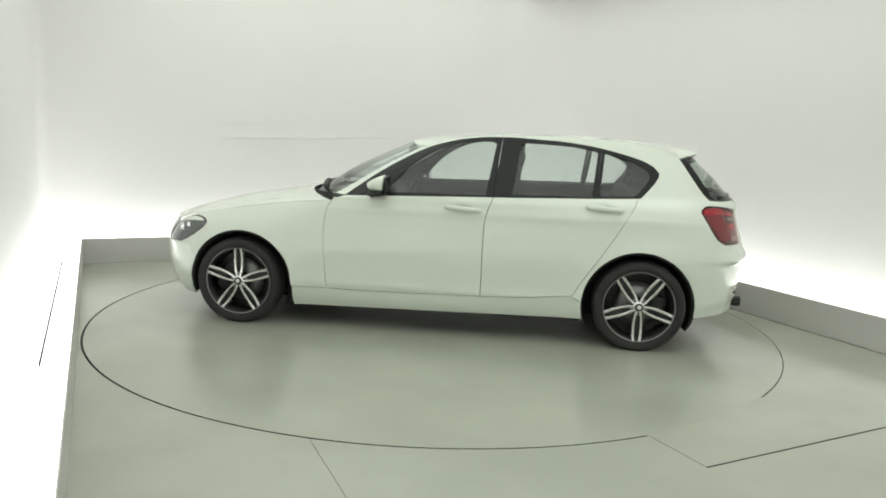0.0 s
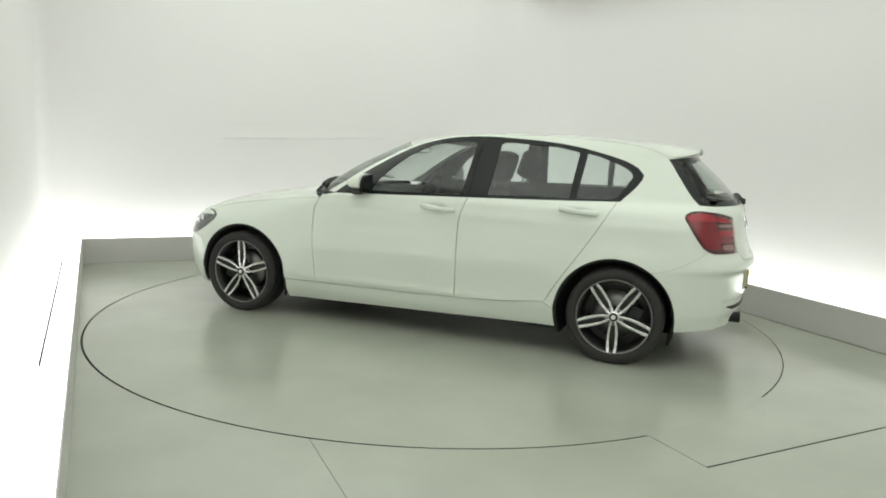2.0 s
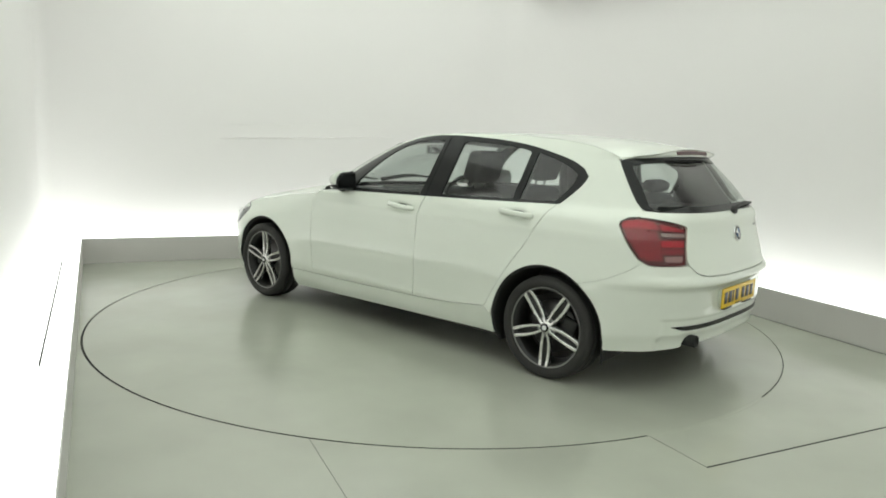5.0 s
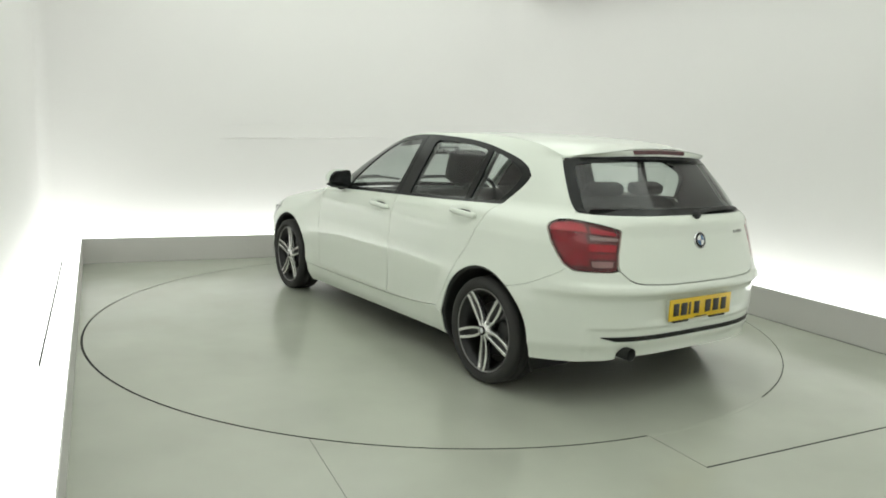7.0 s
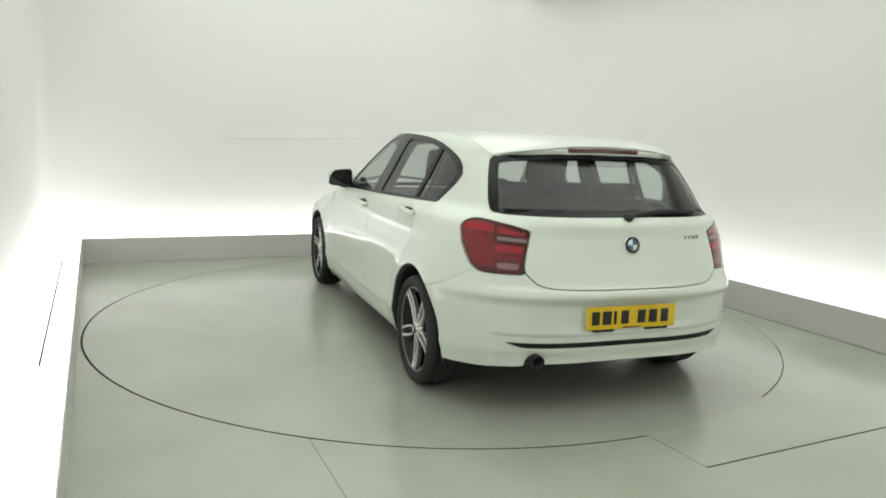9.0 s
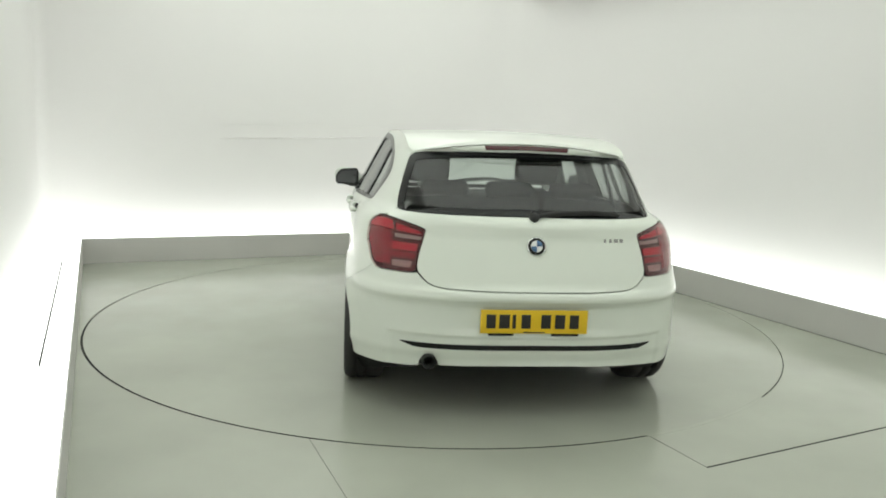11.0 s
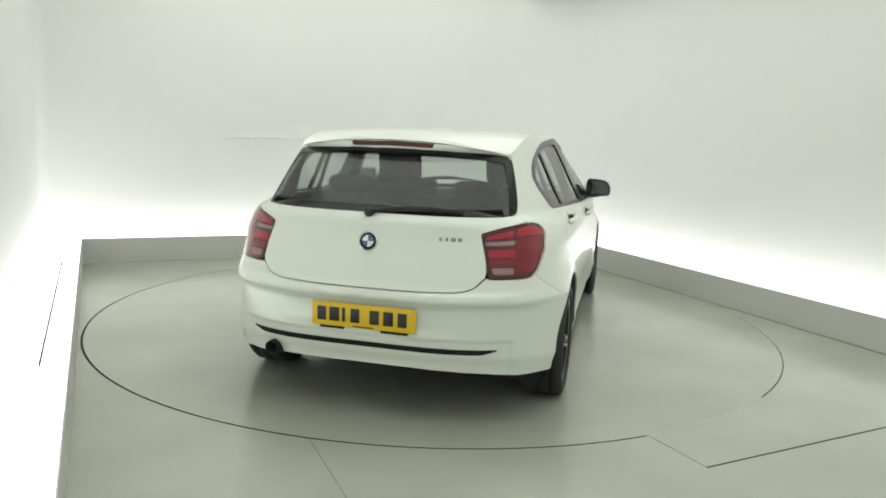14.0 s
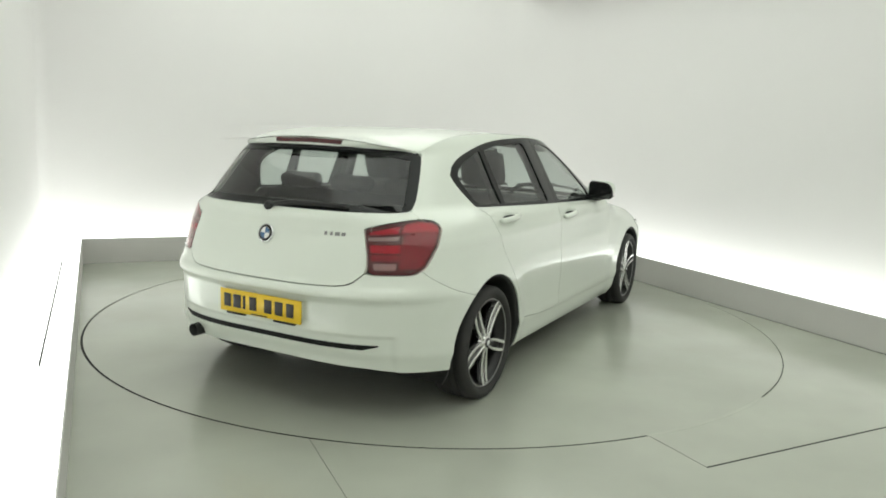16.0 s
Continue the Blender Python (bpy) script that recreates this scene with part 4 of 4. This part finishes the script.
# nose: bumper, lamps and two grille openings
bm = bmesh.new()
out = [(-CORNER_Y, .18), (CORNER_Y, .18), (CORNER_Y, .537), (.45, .600), (.2, .62), (-.2, .62), (-.45, .600), (-CORNER_Y, .537)]
sheet(bm, out, on_front(0), .04, Vector((-.03, 0, 0)), 1)
for s in SIDES:
    side = corner_line(.18, .537, True) + [(1.80, .5425), (1.722, .5265), (1.687, .452)] + arc(*F_ARCH, 26, -14, 14) + [(1.70, .18)]
    sheet(bm, side, on_side(s), .03, Vector((0, -s * .03, 0)), -s)
FRONT = part("front_bumper", bm, PAINT, CAR, "white painted front bumper")
for s in SIDES:
    bm = bmesh.new()
    sheet(bm, round_off([(s * .03, .50), (s * .25, .51), (s * .26, .61), (s * .04, .615)], .03), on_front(.006), .03, Vector((-.02, 0, 0)), s)
    part("grille", bm, PLASTIC, FRONT, "black grille opening with a rounded frame")
    bm = bmesh.new()
    poly = LAMP_EDGE + corner_line(.541, .665, True) + line(lambda x: shoulder(x) - .006, 1.86, 1.72)
    sheet(bm, inset(poly, .002), on_side(s, .002), .02, Vector((0, -s * .02, 0)), -s)
    HL = part("headlamp", bm, BEZEL, CAR, "headlamp with a dark bezel and clear lens")
    bm = bmesh.new()
    brow = [(1.632, .697), (1.642, .708), (1.665, .716), (1.71, .721), (1.78, .708), (1.84, .690), (1.84, .672), (1.78, .686), (1.71, .694)]
    sheet(bm, brow, on_side(s, .006), .02, Vector((0, -s * .006, 0)), -s)
    part("brow", bm, PAINT, HL, "pale strip along the top of the headlamp")
    for x, z, r in ((1.745, .655, .018), (1.80, .630, .026)):
        y = side_y(x, z)
        lean = Matrix.Rotation(s * -.5, 4, "Z") @ Matrix.Diagonal((.7, 1, 1.5, 1))
        part("reflector", lathe([(.0001, .004), (r * .6, .008), (r, .012), (r * 1.1, .004)], 24, "y"), CHROME, HL, at=Matrix.Translation((x, s * (y - .005), z)) @ lean @ Matrix.Rotation(0 if s > 0 else math.pi, 4, "X"))
    bm = bmesh.new()
    poly = [(.5 * s, .60), (CORNER_Y * s, .541), (CORNER_Y * s, .665), (.5 * s, .67)]
    sheet(bm, poly, on_front(.004), .03, Vector((-.02, 0, 0)), s)
    part("headlamp_lens", bm, BEZEL, HL)
bm = bmesh.new()
sheet(bm, round_off([(-.55, .23), (.55, .23), (.50, .36), (-.50, .36)], .03), on_front(.004), .04, Vector((-.02, 0, 0)), 1)
part("lower_grille", bm, PLASTIC, FRONT, "black lower air intake")

# dark inner body behind the gaps, floor pan and cabin tub
for s in SIDES:
    bm = bmesh.new()
    poly = [(1.0, .17), (1.0, .85), (.64, .90)] + line(belt, .64, -1.30) + [(-1.30, .90), (-.98, .44), (-.98, .19)]
    sheet(bm, poly, on_side(s, -.035), .08, None, -s)
    part("inner_panel", bm, CABIN, CAR, "dark inner door lining")
bm = bmesh.new()
box_into(bm, (-.98, -.80, .155), (.98, .80, .20), None, .01)
box_into(bm, (-1.95, -.55, .25), (-.97, .55, .32), None, .01)
box_into(bm, (.97, -.55, .20), (1.95, .55, .30), None, .01)
box_into(bm, (-1.60, -.50, .20), (-1.10, .50, .26), None, .01)
part("underbody", bm, PLASTIC, CAR, "black underbody panel")
bm = bmesh.new()
for s in SIDES:
    poly = [(-1.30, .67), (-1.30, .97), (-1.78, .97), (-1.78, .67)]
    sheet(bm, poly, on_side(s, -.06), .08, None, -s)
    bm2 = bmesh.new()
    poly = [(1.0, .3), (1.0, .8), (1.35, .74), (1.6, .7), (1.9, .62), (1.9, .3)]
    sheet(bm2, poly, lambda x, z: Vector((x, s * min(.55, side_y(x, z) - .05), z)), .08, None, -s)
    part("engine_bay_side", bm2, PLASTIC, CAR)
sheet(bm, [(-.62, .30), (.62, .30), (.60, .95), (-.60, .95)], on_rear(-.06), .08, None, -1)
part("boot_floor", box((-1.75, -.70, .60), (-1.05, .70, .62)), CABIN, CAR)
part("boot_lining", bm, CABIN, CAR, "dark boot lining")

# ---- cabin ----
def cushion(lo, hi, m, r=.05):
    bm = bmesh.new()
    box_into(bm, lo, hi, None, r)
    bmesh.ops.subdivide_edges(bm, edges=bm.edges[:], cuts=1, use_grid_fill=True)
    bmesh.ops.smooth_vert(bm, verts=bm.verts, factor=0.4, use_axis_x=True, use_axis_y=True, use_axis_z=True)
    bmesh.ops.transform(bm, matrix=m, verts=bm.verts)
    return bm


for y in (.37, -.37):
    base = Matrix.Translation((-.13, y, 0))
    seat = part("front_seat", cushion((-.05, -.25, .30), (.45, .25, .48), base), CABIN, CAR, "dark fabric front seat with a headrest")
    lean = base @ Matrix.Translation((-.08, 0, .42)) @ Matrix.Rotation(radians(-18), 4, "Y")
    part("backrest", cushion((-.09, -.25, 0), (.06, .25, .60), lean, .06), CABIN, seat)
    part("headrest", cushion((-.075, -.145, .655), (.055, .145, .875), lean, .045), CABIN, seat)
    for dy in (-.06, .06):
        part("headrest_post", tube([lean @ Vector((-.01, dy, .58)), lean @ Vector((-.01, dy, .68))], .007, 8), CHROME, seat)
bench = part("rear_bench", cushion((-.98, -.62, .30), (-.50, .62, .50), Matrix.Identity(4)), CABIN, CAR, "dark fabric rear bench with headrests")
lean = Matrix.Translation((-1.105, 0, .42)) @ Matrix.Rotation(radians(-20), 4, "Y")
part("backrest", cushion((-.12, -.62, 0), (.05, .62, .63), lean, .05), CABIN, bench)
for y in (.36, -.36, 0):
    part("headrest", cushion((-.065, y - .132, .655), (.03, y + .132, .732), lean, .03), CABIN, bench)
    for dy in (-.05, .05):
        part("headrest_post", tube([lean @ Vector((-.015, y + dy, .60)), lean @ Vector((-.015, y + dy, .67))], .006, 8), CHROME, bench)
part("parcel_shelf", box((-1.78, -.56, .93), (-1.22, .56, .95), None, .006), CABIN, CAR, "dark parcel shelf behind the rear seats")
bm = bmesh.new()
box_into(bm, (.48, -.74, .62), (.92, .74, .90), None, .05)
part("dashboard", bm, CABIN, CAR, "dark dashboard across the cabin")
ring = [Vector((.40 - .06 * math.sin(a), -.37 + .18 * math.cos(a), .84 + .17 * math.sin(a))) for a in np.linspace(0, 2 * math.pi, 28, endpoint=False)]
part("steering_wheel", tube(ring, .015, 8, True), CABIN, CAR, "dark steering wheel")
part("cabin_mirror", cushion((.30, -.11, 1.20), (.335, .11, 1.265), Matrix.Identity(4), .012), PLASTIC, CAR, "black interior mirror")
part("mirror_face", cushion((.292, -.10, 1.208), (.304, .10, 1.258), Matrix.Identity(4), .004), CHROME, CAR, "bright interior mirror glass")
for s in SIDES:
    bm = tube([(-.36, s * .78, .93), (-.42, s * .665, 1.20), (-.45, s * .60, 1.32)], .03, 8)
    part("pillar_lining", bm, CABIN, CAR)
    bm = tube([(-1.02, s * .73, .95), (-1.06, s * .63, 1.20), (-1.07, s * .58, 1.29)], .012, 8)
    part("pillar_lining", bm, CABIN, CAR)

# door mirrors
for s in SIDES:
    m = Matrix.Translation((.347, s * .912, 1.006))
    bm = bmesh.new()
    bmesh.ops.create_uvsphere(bm, u_segments=28, v_segments=16, radius=1)
    for v in bm.verts:
        x, y, z = v.co
        k = 1 if x > 0 else .11
        top = 1 - .55 * max(0.0, x) if z > 0 else .72
        v.co = Vector((.115 * x * k, .098 * math.copysign(abs(y) ** .75, y), .068 * top * math.copysign(abs(z) ** .8, z) + .010 * y * s))
    M = part("door_mirror", bm, PAINT, CAR, "white capped door mirror on a black foot", at=m)
    bm = bmesh.new()
    poly = round_off([(-.080, -.056), (.086, -.056), (.090, .005), (.055, .052), (-.076, .062)], .03, 5)
    vs = [bm.verts.new((-.0225, s * a, b)) for a, b in poly]
    vs2 = [bm.verts.new((-.012, s * a * 1.05, b * 1.08)) for a, b in poly]
    bm.faces.new(vs)
    for i in range(len(vs)):
        j = (i + 1) % len(vs)
        bm.faces.new((vs[i], vs[j], vs2[j], vs2[i]))
    R = part("mirror_rim", bm, TRIM, M, "gloss black mirror rim", smooth=False)
    bm = bmesh.new()
    inner = inset(poly, .008)
    vs = [bm.verts.new((-.0245, s * a, b)) for a, b in inner]
    vs2 = [bm.verts.new((-.020, s * a, b)) for a, b in inner]
    bm.faces.new(vs)
    for i in range(len(vs)):
        j = (i + 1) % len(vs)
        bm.faces.new((vs[i], vs[j], vs2[j], vs2[i]))
    part("mirror_glass", bm, MIRROR, R, "mirror glass, dimmed in colour for a dark reflection", smooth=False)
    bm = bmesh.new()
    bmesh.ops.create_uvsphere(bm, u_segments=24, v_segments=10, radius=1)
    for v in bm.verts:
        v.co = Vector((.112 * v.co.x * (1 if v.co.x > 0 else .11), .094 * v.co.y, .020 * v.co.z - .048 + .010 * v.co.y * s))
    part("mirror_underside", bm, PLASTIC, M, "black plastic underside")
    part("mirror_foot", tube([(.03, -s * .01, -.056), (.06, -s * .035, -.064), (.10, -s * .06, -.066)], [.030, .028, .034], 10, flat=.6), PLASTIC, M, "black plastic mirror foot")

# ---- wheels ----
def wheel_parts():
    W = part("wheel", lathe([(.222, .0), (.232, .002), (.234, -.006), (.222, -.014), (.212, -.03), (.20, -.06), (.198, -.18), (.215, -.20)], 64, "y"), DARKALLOY, CAR, "two-tone alloy wheel with five double spokes")
    part("tyre", lathe([(.226, -.012), (.236, .004), (.250, .017), (.268, .019), (.284, .010), (.2945, -.006), (TYRE_R, -.040), (.292, -.042), (.292, -.050), (TYRE_R, -.052), (TYRE_R, -.095), (.292, -.097), (.292, -.105), (TYRE_R, -.107), (TYRE_R, -.155), (.29, -.18), (.262, -.196), (.23, -.19)], 72, "y"), RUBBER, W, "black rubber tyre")
    part("rim_edge", lathe([(.2235, .0005), (.2285, .0045), (.2310, .0045), (.2330, .0)], 64, "y"), RIMGREY, W, "grey machined rim edge")
    part("brake_disc", lathe([(.05, -.085), (.15, -.085), (.15, -.10), (.05, -.10)], 40, "y"), STEEL, W, "steel brake disc")
    bm = bmesh.new()
    box_into(bm, (.06, -.08, -.11), (.155, -.045, .02), Matrix.Rotation(radians(-20), 4, "Y"), .015)
    part("brake_caliper", bm, PLASTIC, W)
    part("wheel_shroud", lathe([(.0001, -.125), (.197, -.12)], 32, "y"), INK, W)
    # one spoke: two machined ribs on a dark web
    for i in range(5):
        rot = Matrix.Rotation(radians(-90 + 72 * i), 4, "Y")
        bm = bmesh.new()
        box_into(bm, (.03, -.055, -.022), (.222, -.026, .022), rot, .006)
        spoke = part("spoke", bm, DARKALLOY, W)
        for sg in (-1, 1):
            bm = bmesh.new()
            secs = [(.030, .011, .011, -.002), (.055, .0175, .0115, -.007), (.10, .0240, .0120, -.010), (.15, .0255, .0130, -.009), (.195, .0235, .0140, -.004), (.2245, .0205, .0145, .002)]
            rows = []
            for x, c, w, y in secs:
                z0, z1 = sg * c - w * .66, sg * c + w * .66
                rows.append([bm.verts.new((x, y - .024, z0 - .003)), bm.verts.new((x, y - .002, z0)), bm.verts.new((x, y, z0 + .002)), bm.verts.new((x, y, z1 - .002)), bm.verts.new((x, y - .002, z1)), bm.verts.new((x, y - .024, z1 + .003))])
            for a, b in zip(rows, rows[1:]):
                for k in range(5):
                    bm.faces.new((a[k], a[k + 1], b[k + 1], b[k]))
            bm.faces.new(rows[0]), bm.faces.new(rows[-1])
            bmesh.ops.recalc_face_normals(bm, faces=bm.faces)
            bmesh.ops.transform(bm, matrix=rot, verts=bm.verts)
            part("spoke_rib", bm, ALLOY, spoke, "machined bright rib", smooth=False)
        a = radians(-54 + 72 * i)
        part("wheel_bolt", lathe([(.0001, -.010), (.009, -.010), (.010, -.03)], 10, "y"), STEEL, W, at=Matrix.Translation((.05 * math.cos(a), 0, .05 * math.sin(a))))
    part("hub", lathe([(.0001, .003), (.024, .003), (.031, .0), (.040, -.010), (.047, -.03)], 32, "y"), ALLOY, W)
    part("centre_cap", lathe([(.0001, .0075), (.020, .0075), (.0255, .0045)], 28, "y"), TRIM, W, "dark round centre cap")
    part("cap_face", lathe([(.0001, .0095), (.013, .0095), (.0145, .0078)], 24, "y"), BADGEW, W)
    return W


W0 = wheel_parts()
PLACES = []
for sx in (1, -1):
    for s in SIDES:
        turn = 0 if sx > 0 else 180
        m = Matrix.Translation((1.372 if sx > 0 else -WB, s * (HUB_Y + (.012 if sx > 0 else .001)), HUB_Z - .005)) @ (Matrix.Identity(4) if s > 0 else Matrix.Rotation(math.pi, 4, "Z")) @ Matrix.Rotation(radians(turn), 4, "Y")
        PLACES.append(m)
W0.matrix_basis = PLACES[0]
for m in PLACES[1:]:
    copy_thing(W0, m)


# ---- turning of the turntable and the car ----
def heading(t):
    return 172.245 - 6.8196 * t - 0.0074 * t * t


def motions():
    times = [i * 0.5 for i in range(33)]
    off = Vector((-0.0712, -0.2244, 0))
    rows, spin = [], []
    for t in times:
        p = Matrix.Rotation(radians(heading(t)), 4, "Z") @ off
        rows.append((t, pose(p.x, p.y, 0, 0, 0, heading(t))))
        spin.append((t, pose(0, 0, 0, 0, 0, heading(t))))
    walk(CAR, rows)
    walk(TABLE, spin)


motions()
